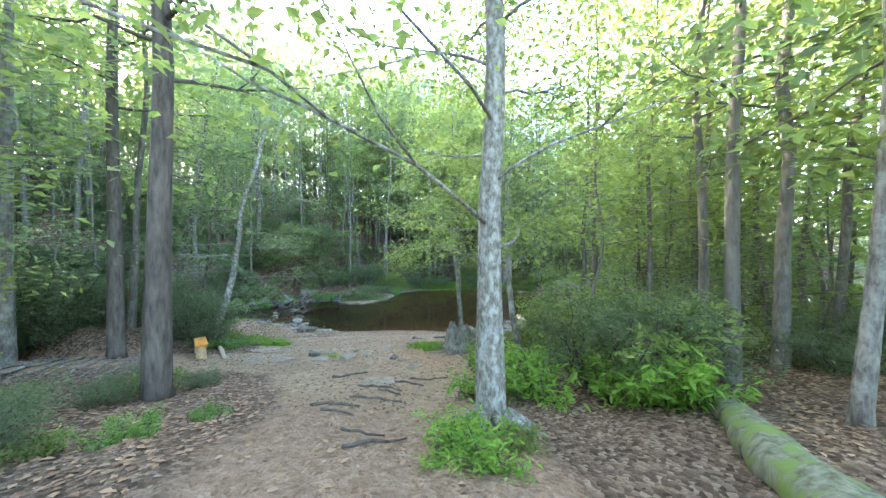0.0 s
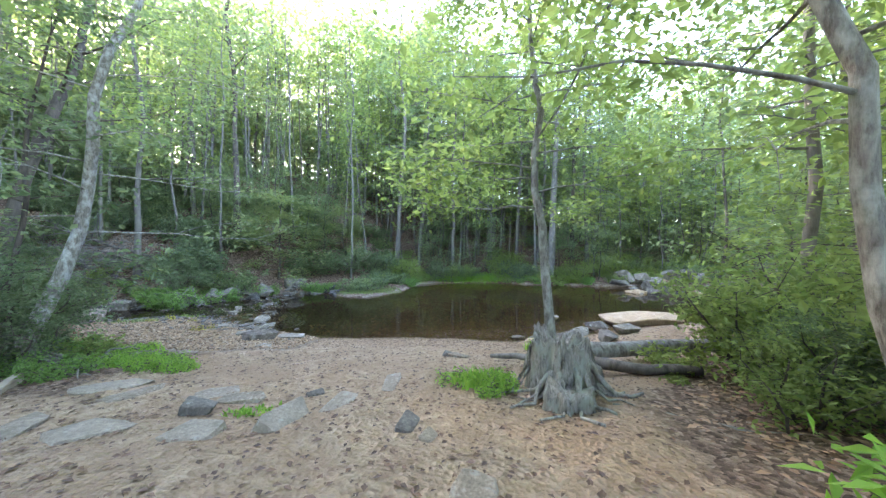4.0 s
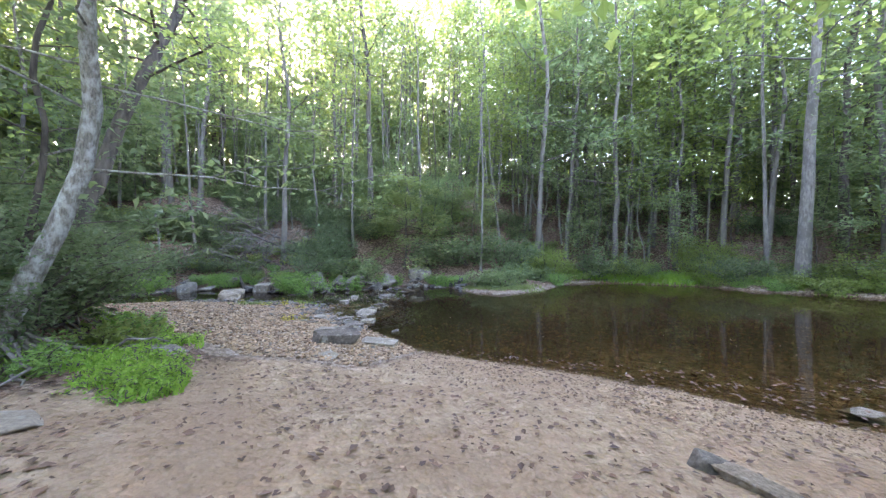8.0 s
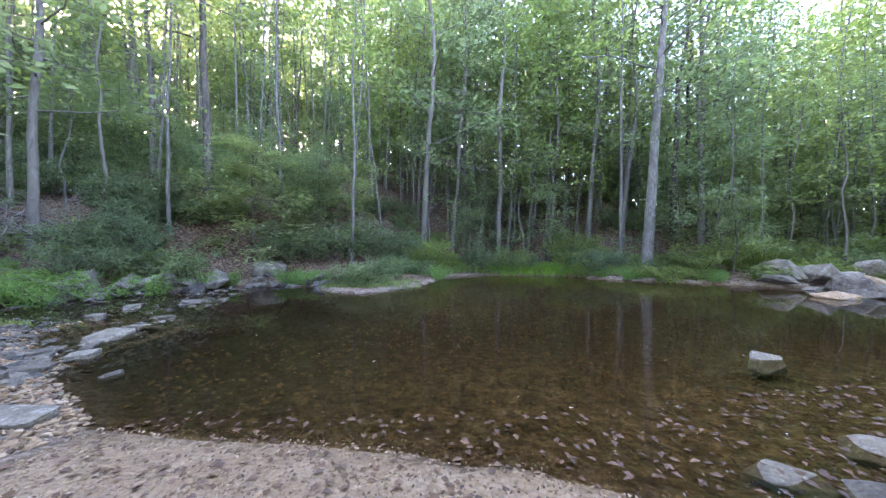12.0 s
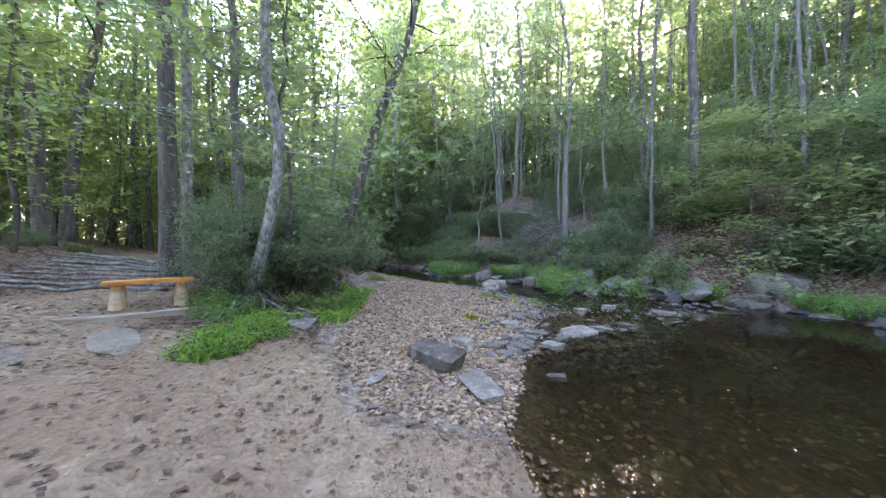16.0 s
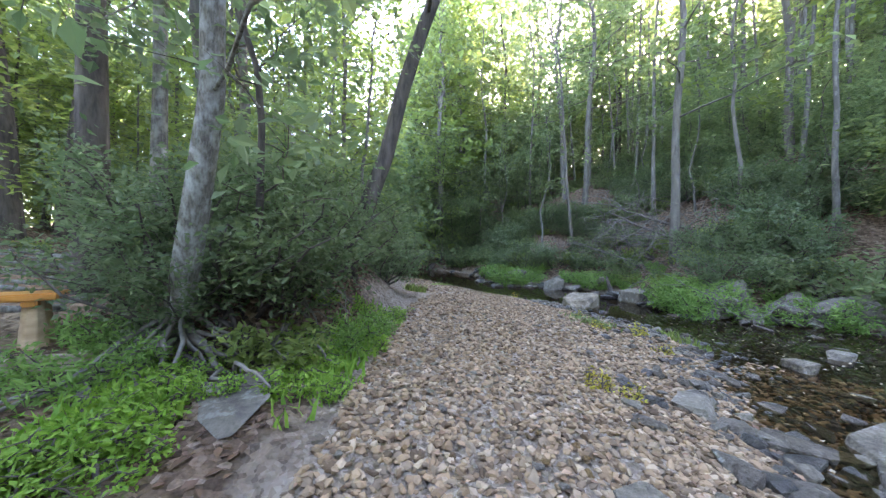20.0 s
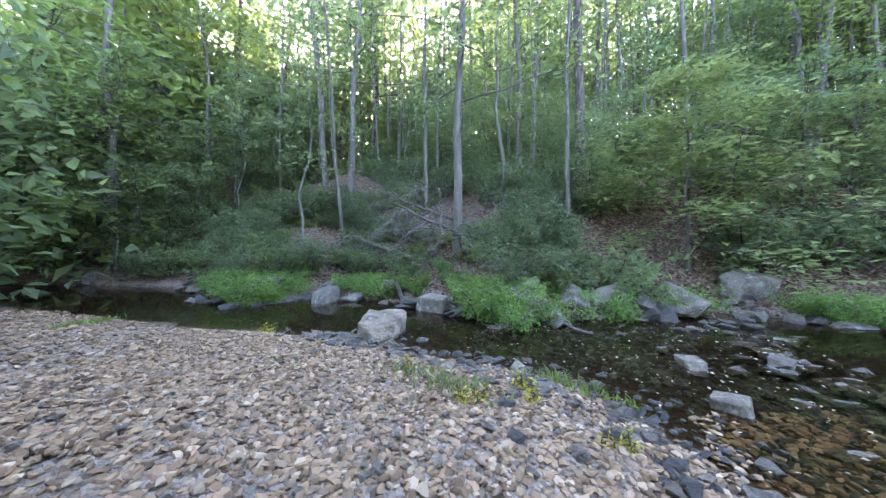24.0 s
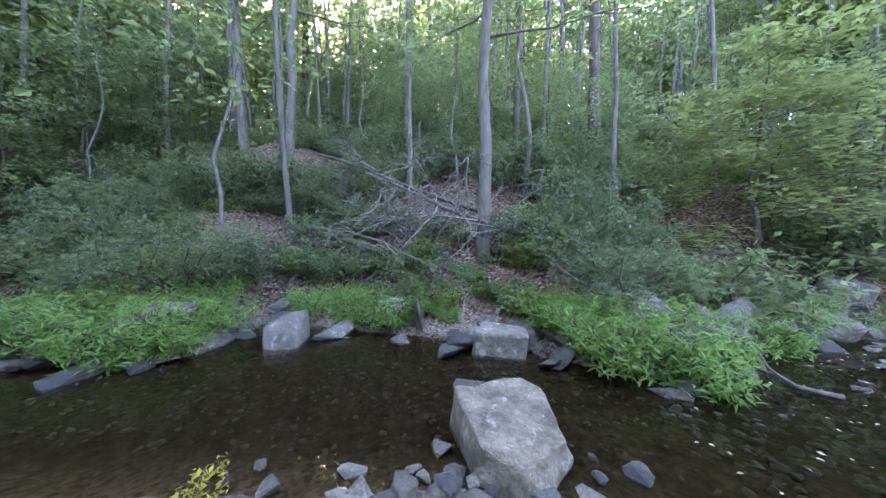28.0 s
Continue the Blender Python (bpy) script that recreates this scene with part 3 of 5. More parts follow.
bare_a = make_tree("slender_tree", 32, 18, 0.085, 0.55, 2.2, 14, 520, 0.25, M_BARK_PALE, M_LEAF_LIGHT, "very slender straight pale trunk with a high crown", clump=0.5, wander=0.06, lean=(0.5, 0.2))
bare_b = make_tree("slender_tree", 33, 16, 0.075, 0.5, 2.2, 14, 520, 0.25, M_BARK_FAR, M_LEAF, "slender straight grey trunk with a high crown", clump=0.5, wander=0.08, lean=(-0.7, 0.3))
dogwood = make_tree("layered_tree", 31, 4.8, 0.07, 0.1, 2.9, 26, 5600, 0.18, M_BARK_DARK, M_LEAF_PALE, "spreading tree with level sprays of yellowish green leaves on the bank", flat=0.92, clump=0.26, up=(-0.05, 0.2), wander=0.1, droop=0.12)
bush_dark = make_bush("laurel_bush", 21, 1.5, 1.6, 2500, 0.125, M_LEAF_DARK, "dense dark-leaved evergreen bush on the bank", stems=10)
bush_mid = make_bush("leafy_bush", 22, 1.2, 1.2, 1800, 0.14, M_LEAF, "green leafy shrub in the undergrowth", stems=8)
bush_tall = make_bush("tall_bush", 27, 1.5, 2.6, 3200, 0.12, M_LEAF_LIGHT, "tall bright green bush at the edge of the sand", stems=11)
bush_low = make_bush("leafy_bush", 23, 0.9, 0.7, 1100, 0.13, M_LEAF_LIGHT, "low bright green shrub on the ground", stems=8)
plant_bank = make_bush("bank_plant", 24, 0.6, 0.5, 2300, 0.075, M_FERN, "bright green leafy plants by the water", stems=9, width=0.3, flat=0.3, category="plant")

shrub_tall = make_bush("tall_shrub", 35, 1.5, 2.5, 6500, 0.085, M_LEAF_DARK, "tall dark evergreen shrub beside the trail", stems=13)
bank_bush = make_bush("bank_bush", 28, 1.45, 1.6, 5000, 0.075, M_LEAF_DARK, "dense dark bush with small leaves overhanging the gravel", stems=12)

leafy_young = make_tree("leafy_tree", 37, 8.5, 0.06, 0.12, 2.3, 20, 2100, 0.17, M_BARK_DARK, M_LEAF_LIGHT, "young tree with layers of bright yellow-green leaves", clump=0.4, flat=0.7, up=(0.0, 0.4))
pale_big = make_tree("pale_tree", 38, 22, 0.27, 0.42, 3.8, 18, 1700, 0.27, M_BARK_PALE, M_LEAF_LIGHT, "big pale straight trunk at the pool's far shore", clump=0.6, wander=0.05, lean=(0.9, -0.3), flare=1.3)
MODELS = [pale_big, leafy_young, shrub_tall, bank_bush, tall_a, tall_b, tall_c, pole_a, pole_b, far_a, far_b, thicket, bare_a, bare_b, under_a, under_b, dogwood, bush_dark, bush_mid, bush_tall, bush_low, plant_bank]

# trees that stand out across the creek: model, x, y, turn, scale
for k, (mod, x, y, rz, sc) in enumerate((
        (tall_a, -15.9, 14.2, 20, 0.95), (pole_a, -15.5, 16.0, 80, 1.1), (tall_a, -16.7, 19.0, 200, 0.9), (tall_c, -14.2, 19.4, 140, 1.05),
        (pale_big, 7.8, 21.9, 0, 1.0), (tall_a, 11.6, 23.6, 80, 1.05), (pale_big, 13.5, 26.0, 130, 0.9), (tall_a, -4.5, 30.5, 10, 0.8), (tall_a, -0.4, 27.0, 60, 0.8), (tall_b, 5.4, 28.0, 240, 0.95), (tall_c, 5.9, 29.0, 10, 0.8),
        (dogwood, -10.6, 17.5, 0, 1.05), (dogwood, -7.4, 20.6, 100, 0.8), (under_a, -8.4, 19.4, 40, 0.9), (bush_dark, -7.2, 19.2, 10, 1.4), (bush_dark, -9.2, 18.3, 70, 1.2), (bush_dark, -5.6, 20.6, 130, 1.3))):
    c = again(mod, x, y, rz, sc, None, 0.05)
    tagged(c, group="trees across the creek")
    used.append((x, y, 3.2 if mod is dogwood else 1.2))

used += [(-18.3, 13.6, 1.8), (-16.4, 13.2, 1.4), (-16.6, 14.6, 1.8)]       # left open for the fallen wood
HILL = "trees on the far hillside"
far_side = lambda least: (lambda x, y: off_water(x, y, True, least))
near_far = lambda x, y, lim: line_distance(np.array([x]), np.array([y]), FAR)[0] < lim
scatter([tall_a, tall_b, tall_c, tall_a], 13, (-36, 10, -6, 36), HILL, 2.4, (0.8, 1.15), far_side(3.0))
scatter([tall_a, tall_b, tall_c, tall_b], 26, (-8, 24, 30, 44), HILL, 2.4, (0.8, 1.15), far_side(3.5))
scatter([pole_a, pole_b, tall_b], 34, (-36, 9, 28, 40), "thin trees on the far hillside", 1.4, (0.7, 1.15), far_side(2.2))
scatter([bare_a, bare_b], 95, (-34, 11, 26, 38), "slender trunks on the far hillside", 1.0, (0.8, 1.2), far_side(2.0))
scatter([thicket], 64, (-30, 30, 46, 48), "thickets on the crest", 2.0, (0.8, 1.4), far_side(11))
scatter([thicket], 22, (-50, 8, -25, 40), "thickets on the crest", 2.0, (0.8, 1.3), far_side(9))
scatter([far_a, far_b], 62, (-34, 38, 48, 54), "distant forest", 2.4, (0.8, 1.2), far_side(10))
scatter([far_a, far_b], 24, (-80, 8, -34, 60), "distant forest", 2.6, (0.8, 1.2), far_side(6))
scatter([far_a, far_b], 30, (-40, 52, 70, 76), "distant forest", 3.0, (0.8, 1.2), far_side(10))
scatter([under_b, pole_b, tall_b, under_a, thicket], 52, (-44, -8, -23.5, 6), "trees downstream", 1.4, (0.8, 1.2), lambda x, y: off_water(x, y, None, 0.9))
scatter([tall_a, pole_a, under_b, far_a, pole_b, thicket], 50, (-52, -3, -33, 16), "trees downstream", 1.5, (0.8, 1.2), lambda x, y: off_water(x, y, None, 0.8))
scatter([bush_dark, bush_mid], 24, (-36, -2, -21, 5), "bushes downstream", 1.0, (0.8, 1.4), lambda x, y: off_water(x, y, None, 0.5) and clear_near(x, y))
scatter([far_a, far_b, pole_b], 44, (-80, -20, -30, 40), "trees downstream", 2.4, (0.7, 1.1), lambda x, y: off_water(x, y, None, 1.2))
scatter([far_a, tall_b, pole_a, thicket], 50, (11, 4, 60, 34), "trees upstream", 2.4, (0.7, 1.05), lambda x, y: off_water(x, y, None, 2.0))
scatter([tall_a, tall_c, tall_b, pole_a, pole_b], 40, (-34, -24, -9, 4), "trees behind the bench", 2.0, (0.75, 1.1), clear_near)
scatter([far_a, far_b], 26, (-60, -50, -8, -18), "distant forest", 3.0, (0.8, 1.1), clear_near)
# unseen trees behind the walk's start, added to close off light and reflections
scatter([far_a, far_b, tall_c], 26, (-8, -45, 45, -12), "trees up the trail", 3.0, (0.8, 1.1), clear_near)
scatter([tall_a, tall_b, pole_b], 16, (5, -11, 30, 9), "trees on the near bank upstream", 2.2, (0.7, 1.0), clear_near)
scatter([bush_mid, bush_dark, bush_low, bank_bush], 95, (-25, 9.5, -9, 18), "shrubs on the steep bank", 0.5, (0.5, 1.0), far_side(1.2))
scatter([bush_dark, bush_mid, under_b, bush_mid, bush_low, bush_mid], 80, (-25, 9, -8, 24), "undergrowth on the steep bank", 0.75, (0.6, 1.1), far_side(1.0))
scatter([bush_mid, bush_low, under_b, pole_b], 40, (9, 6, 26, 28), "undergrowth upstream", 1.2, (0.8, 1.4), lambda x, y: off_water(x, y, None, 1.0))
scatter([under_a, under_b, under_b, pole_b], 54, (-34, 9, 24, 34), "understory trees", 1.2, (0.7, 1.2), far_side(1.4))
scatter([under_a, under_b, pole_b], 30, (-34, -14, -8.8, 5), "understory trees", 1.3, (0.7, 1.1), clear_near)
scatter([under_b, pole_b], 14, (4.2, -12, 18, 8), "understory trees", 1.5, (0.7, 1.1), clear_near)
scatter([bush_dark, bush_mid, bush_mid, bush_low], 105, (-32, 8, 22, 27), "bushes on the far bank", 0.8, (0.6, 1.2), far_side(0.8))
scatter([plant_bank], 16, (-23, 7, -7, 18), "leafy plants along the far bank", 0.35, (0.7, 1.3), lambda x, y: off_water(x, y, True, 0.12) and near_far(x, y, 1.1))
scatter([plant_bank, bush_low], 40, (-3, 19, 18, 26), "leafy plants along the far bank", 0.45, (0.6, 1.2), lambda x, y: off_water(x, y, True, 0.2) and near_far(x, y, 2.5))
scatter([bank_bush, shrub_tall, bank_bush], 20, (-17, 0, -8.8, 5.6), "bushes west of the bench", 0.8, (0.7, 1.15), clear_near)
scatter([bank_bush, bush_low, bank_bush], 26, (-15, -9, -5.4, -0.5), "bushes beside the trail", 0.9, (0.35, 0.7), clear_near)
scatter([shrub_tall, bank_bush, bush_tall], 30, (2.8, -3.4, 13, 6), "bushes east of the trail", 1.0, (0.5, 1.1), clear_near)

# the taller trees that roof the pool and the bench
scatter([tall_a, tall_b], 9, (-3, 23.6, 12, 28), HILL, 1.6, (0.9, 1.2), far_side(1.6))
scatter([tall_b, pole_a, tall_b], 20, (-30, -14, -9, 2), "trees behind the bench", 1.5, (0.8, 1.1), clear_near)
for mod, x, y, sc in ((tall_b, 4.6, 1.9, 0.8), (tall_a, 6.6, 4.4, 0.85), (tall_b, 7.6, 0.6, 0.9), (pole_a, 9.2, 3.4, 1.0), (tall_a, 5.8, -1.6, 0.8), (tall_b, 8.8, -3.2, 0.9), (pole_b, 6.0, 6.2, 0.9), (pole_a, 3.6, -0.6, 0.9), (tall_b, 10.5, 6.0, 0.9), (pole_a, 7.4, -5.0, 1.0)):
    tagged(again(mod, x, y, x * 77, sc, None, 0.05), group="trees on the near bank upstream")
scatter([leafy_young], 34, (-32, -20, -9.5, 3), "leafy young trees behind the bench", 1.2, (0.8, 1.3), clear_near)
scatter([leafy_young, thicket], 22, (-40, -6, -21, 7), "leafy young trees downstream", 1.3, (0.8, 1.3), lambda x, y: off_water(x, y, None, 0.6) and (off_water(x, y, True, 0.6) or clear_near(x, y)))
scatter([under_a, under_b, bush_dark], 26, (-32, 6, -19.5, 14), "understory downstream", 0.9, (0.7, 1.1), far_side(0.8))
scatter([leafy_young, tall_a], 14, (12, 8, 34, 34), "trees upstream", 1.6, (0.9, 1.3), lambda x, y: off_water(x, y, None, 1.0))

# the deeper woods that close the view above the slopes
for box, n, least in (((-34, 32, 40, 46), 24, 13), ((-60, 6, -24, 40), 22, 9), ((18, 2, 60, 40), 18, 3)):
    scatter([thicket], n, box, "thickets in the deeper woods", 1.7, (0.9, 1.5), far_side(least) if least > 3 else (lambda x, y: off_water(x, y, None, 3)))
scatter([far_a, far_b], 14, (-40, 36, 52, 56), "distant forest", 1.9, (0.8, 1.15), far_side(10))
scatter([far_a, far_b, thicket], 34, (-80, -30, -34, 44), "distant forest", 2.0, (0.8, 1.15), lambda x, y: off_water(x, y, None, 2.0))
scatter([thicket, far_a], 50, (-46, -36, -12, -2), "distant forest", 1.8, (0.7, 1.1), clear_near)
scatter([thicket, far_a, thicket], 50, (14, -30, 46, 8), "distant forest", 2.0, (0.7, 1.1), clear_near)
scatter([bare_a, bare_b], 60, (-32, 12, 28, 42), "slender trunks on the far hillside", 0.9, (0.85, 1.25), far_side(2.5))

scatter([tall_a, tall_c, far_a, leafy_young], 22, (-44, -4, -25, 8), "trees downstream", 1.2, (0.95, 1.3), lambda x, y: off_water(x, y, None, 0.7))
scatter([tall_a, tall_b, far_b], 7, (-44, 10, -26, 30), HILL, 1.2, (0.95, 1.25), far_side(2.0))
scatter([tall_a, tall_b, tall_a], 12, (-9, 23, 8, 30), HILL, 1.2, (1.1, 1.35), far_side(1.6))
scatter([leafy_young, tall_b, pole_a], 14, (5.5, -4.5, 15, 5), "leafy trees east of the trail", 1.1, (0.9, 1.3), clear_near)
scatter([bush_tall, bush_low, bush_tall], 34, (-4, 20.2, 20, 26), "bright bushes along the far shore", 0.7, (0.5, 0.95), lambda x, y: off_water(x, y, True, 0.5) and near_far(x, y, 4.0))
scatter([leafy_young, under_b, leafy_young], 26, (2, 22.5, 22, 31), "leafy understory on the far hillside", 1.2, (0.45, 0.8), far_side(1.2))
scatter([leafy_young, tall_a, tall_b], 14, (9, 9, 26, 24), "trees upstream", 1.3, (0.9, 1.3), lambda x, y: off_water(x, y, None, 0.8))

# ---- rocks ----
def make_rock(seed, dims, points=16, boxy=0.85, bevel=0.035):
    """An angular stone: the hull of scattered points, with its edges worn off. It stands on its lower side."""
    rng = np.random.default_rng(seed)
    if points < 0:          # a block with knocked-off corners
        p = np.array([(a, b, c) for a in (-1, 1) for b in (-1, 1) for c in (-1, 1)]) * (1 + 0.2 * rng.standard_normal((8, 3))).clip(0.6, 1.25)
        p = np.concatenate([p * [1, 0.8, 0.95], p * [0.82, 1, 0.9], p * [0.8, 0.8, 1.03]]) * np.array(dims) / 2
    else:
        p = rng.standard_normal((points, 3))
        p /= np.linalg.norm(p, axis=1)[:, None]
        p /= (np.abs(p).max(1)[:, None]) ** boxy
        p[:, 2] += 0.15 * p[:, 0] * rng.standard_normal()
        p *= np.array(dims) / 2 * (0.8 + 0.25 * rng.random((points, 1)))
    bm = bmesh.new()
    for v in p:
        bm.verts.new(v)
    out = bmesh.ops.convex_hull(bm, input=bm.verts)
    bmesh.ops.delete(bm, geom=[v for v in bm.verts if not v.link_faces], context="VERTS")
    bmesh.ops.dissolve_limit(bm, angle_limit=0.12, verts=bm.verts, edges=bm.edges)
    if bevel:
        bmesh.ops.bevel(bm, geom=bm.edges[:], offset=bevel * min(dims), segments=1, affect="EDGES", profile=0.6)
    low = min(v.co.z for v in bm.verts)
    bmesh.ops.translate(bm, verts=bm.verts, vec=(0, 0, -low))
    me = bpy.data.meshes.new("rock")
    bm.to_mesh(me)
    bm.free()
    return me


ROCKS = {}


def rock(name, seed, dims, x, y, mat, label, rz=0.0, sink=0.3, tilt=(0, 0), group="", z=None, category="rock", points=15, least=-0.12):
    """A single stone; sink is the share of its height below the ground."""
    key = (seed, dims, mat.name)
    if key not in ROCKS:
        ROCKS[key] = make_rock(seed, dims, points)
        ROCKS[key].materials.append(mat)
    ob = new(name, ROCKS[key])
    base = max(ground_z(x, y), least) if z is None else z
    ob.matrix_world = pose(x, y, base - sink * dims[2], tilt[0], tilt[1], rz)
    return tagged(ob, label, category, group)


# the stones one remembers
rock("flat_rock", 1, (0.8, 0.42, 0.2), -6.2, 6.95, M_ROCK_BLUE, "dark slate block lying at the gravel's edge", 39, 0.12, (0, 3), points=-1)
rock("pale_slab", 2, (0.72, 0.3, 0.09), -5.55, 7.38, M_ROCK_PALE, "pale flat stone slab at the waterline", 14, 0.1, (2, 3), points=-1)
rock("small_stone", 3, (0.3, 0.16, 0.2), -5.85, 8.52, M_ROCK_BLUE, "small grey stone standing in the pool", 70, 0.3)
rock("flat_stone", 4, (0.42, 0.32, 0.07), -5.7, 6.2, M_ROCK_PALE, "flat pale grey stone set in the gravel", 10, 0.4)
rock("slab_in_grass", 5, (1.0, 0.62, 0.12), -7.6, 4.75, M_ROCK, "grey flat slab beside the grass", 30, 0.35)
def big_boulder(x, y, z):
    """A split block with a level top that dips to one side."""
    bm = bmesh.new()
    for p in ((-0.48, 0.06, 0.33), (-0.06, 0.55, 0.34), (0.12, 0.5, 0.33), (0.44, -0.04, 0.25), (0.38, -0.26, 0.21), (0.21, -0.42, 0.19), (-0.01, -0.46, 0.25),
              (-0.54, 0.04, -0.25), (-0.1, 0.62, -0.25), (0.5, 0.04, 0.06), (0.44, -0.3, 0.02), (0.24, -0.47, -0.05), (-0.04, -0.5, -0.25), (0.44, 0.0, -0.25), (0.3, -0.36, -0.25)):
        bm.verts.new(p)
    bmesh.ops.convex_hull(bm, input=bm.verts)
    bmesh.ops.dissolve_limit(bm, angle_limit=0.08, verts=bm.verts, edges=bm.edges)
    bmesh.ops.bevel(bm, geom=bm.edges[:], offset=0.022, segments=2, affect="EDGES", profile=0.6)
    bmesh.ops.triangulate(bm, faces=bm.faces)
    for _ in range(2):
        bmesh.ops.subdivide_edges(bm, edges=[e for e in bm.edges if e.calc_length() > 0.09], cuts=1)
        bmesh.ops.triangulate(bm, faces=bm.faces)
    bm.normal_update()
    for v in bm.verts:
        v.co += v.normal * (noise.noise(v.co * 3.5) * 0.04 + noise.noise(v.co * 11) * 0.022)
    me = bpy.data.meshes.new("big_boulder")
    bm.to_mesh(me)
    bm.free()
    me.materials.append(M_BOULDER)
    ob = new("big_boulder", me)
    ob.matrix_world = pose(x, y, z)
    return tagged(ob, "large pale grey flat-topped boulder standing in the creek", "rock")


big_boulder(-13.92, 10.1, 0.0)
for k, (x, y) in enumerate(((-14.1, 9.5), (-13.85, 9.42), (-13.6, 9.45), (-14.3, 9.3), (-13.4, 9.6))):
    rock("boulder_foot_stone", 190 + k % 3, ((0.2, 0.16, 0.12), (0.26, 0.2, 0.14))[k % 2], x, y, (M_ROCK_WET, M_ROCK_BLUE)[k % 2], "dark stone at the boulder's foot", 40 * k, 0.2, group="stones at the boulder's foot", category="stone")
rock("flat_stone", 194, (0.5, 0.26, 0.12), -14.5, 10.75, M_ROCK_BLUE, "flat slate stone behind the boulder", 20, 0.1, z=0.0)
rock("white_boulder", 7, (0.75, 0.5, 0.45), -14.7, 12.05, M_ROCK_PALE, "whitish lichened boulder at the far bank", 10, 0.2, points=-1)
rock("upright_stone", 8, (0.42, 0.3, 0.62), -16.7, 12.1, M_ROCK_PALE, "upright pale stone at the water's edge", 20, 0.15, (0, 5))
rock("upright_stone", 9, (0.26, 0.3, 0.7), -16.15, 12.2, M_ROCK, "narrow upright grey stone at the water's edge", 60, 0.15, (0, -12))
rock("round_bank_rock", 10, (1.5, 1.1, 0.85), -9.6, 17.3, M_ROCK, "large rounded lichened rock on the bank", 40, 0.25, points=22)
rock("pool_rock", 12, (0.62, 0.42, 0.36), 3.25, 10.1, M_ROCK_PALE, "pale grey angular rock standing in the pool", 20, 0.3, (4, 6))
rock("shore_slab", 13, (0.6, 0.36, 0.16), 1.15, 7.45, M_ROCK_PALE, "pale slab in the shallow water", 15, 0.25)
rock("tan_boulder", 14, (3.2, 1.7, 0.6), 6.4, 9.5, M_ROCK_TAN, "broad tan boulder half in the pool", 12, 0.3, points=24)
EAST = "rocks at the pool's near end"
for k, (x, y, a, b, h, rz, m) in enumerate(((2.9, 7.5, 1.1, 0.6, 0.3, 30, M_ROCK), (3.4, 8.1, 0.7, 0.5, 0.34, 80, M_ROCK_PALE), (2.4, 6.75, 1.2, 0.7, 0.26, 10, M_ROCK_PALE), (4.2, 8.6, 0.9, 0.7, 0.45, 120, M_ROCK),
                                            (3.5, 6.6, 0.9, 0.55, 0.4, 60, M_ROCK), (4.6, 7.6, 1.1, 0.6, 0.42, 20, M_ROCK_PALE), (1.4, 6.9, 0.5, 0.32, 0.14, 40, M_ROCK_TAN), (5.4, 9.2, 0.8, 0.6, 0.4, 0, M_ROCK), (1.3, 6.15, 1.0, 0.5, 0.26, 25, M_ROCK_PALE), (1.75, 7.15, 0.75, 0.45, 0.2, -20, M_ROCK), (2.25, 7.9, 0.5, 0.4, 0.26, 50, M_ROCK_PALE), (1.95, 6.5, 0.6, 0.4, 0.2, 70, M_ROCK))):
    rock("shore_rock", 40 + k, (a, b, h), x, y, m, "angular grey rock at the pool's shore", rz, 0.25, (forest.gauss(0, 6), forest.gauss(0, 6)), EAST)
for k in range(26):
    s = forest.uniform(0.5, 1.7)
    x, y = forest.uniform(11, 21), forest.uniform(15.5, 20.5)
    rock("cascade_rock", 60 + k % 6, (1.3, 0.9, 0.5) if k % 2 else (0.8, 0.6, 0.35), x, y, (M_ROCK_PALE, M_ROCK, M_ROCK_WET, M_ROCK_TAN)[k % 4], "grey rock among the boulders where the creek comes in", forest.uniform(0, 360), 0.2, (forest.gauss(0, 7), forest.gauss(0, 7)), "boulders upstream")
for k in range(12):
    x, y = forest.uniform(12.5, 19.5), forest.uniform(16.8, 20.5)
    rock("pale_boulder", 180 + k % 4, (1.9, 1.3, 1.0) if k % 2 else (1.4, 1.0, 0.7), x, y, (M_ROCK_PALE, M_ROCK)[k % 3 == 0], "big pale boulder piled where the creek comes in", forest.uniform(0, 360), 0.15, (forest.gauss(0, 8), forest.gauss(0, 8)), "boulders upstream")
# stones of the riffle between gravel bar and far bank
DAM = [(-6.7, 7.9), (-7.7, 9.4), (-8.0, 11.2), (-8.8, 13.4), (-9.7, 15.5)]      # the line of stones that holds the pool
for k in range(190):
    f = forest.random() * 3.999
    (ax, ay), (ex, ey) = DAM[int(f)], DAM[int(f) + 1]
    f -= int(f)
    west = 0 if k % 3 else abs(forest.gauss(0, 1.6))
    x, y = ax + (ex - ax) * f + forest.gauss(0, 0.32) - west, ay + (ey - ay) * f + forest.gauss(0, 0.3)
    dims = ((0.3, 0.18, 0.08), (0.2, 0.14, 0.08), (0.44, 0.22, 0.09), (0.13, 0.11, 0.07), (0.22, 0.18, 0.11))[k % 5]
    rock("riffle_stone", 90 + k % 10, dims, x, y, (M_ROCK_BLUE, M_ROCK, M_ROCK_WET, M_ROCK_PALE, M_ROCK)[(k * 7 + k // 5) % 5], "flat angular stone in the shallow riffle", forest.uniform(0, 360), 0.2, (forest.gauss(0, 6), forest.gauss(0, 6)), "stones of the riffle", category="stone", least=-0.06)
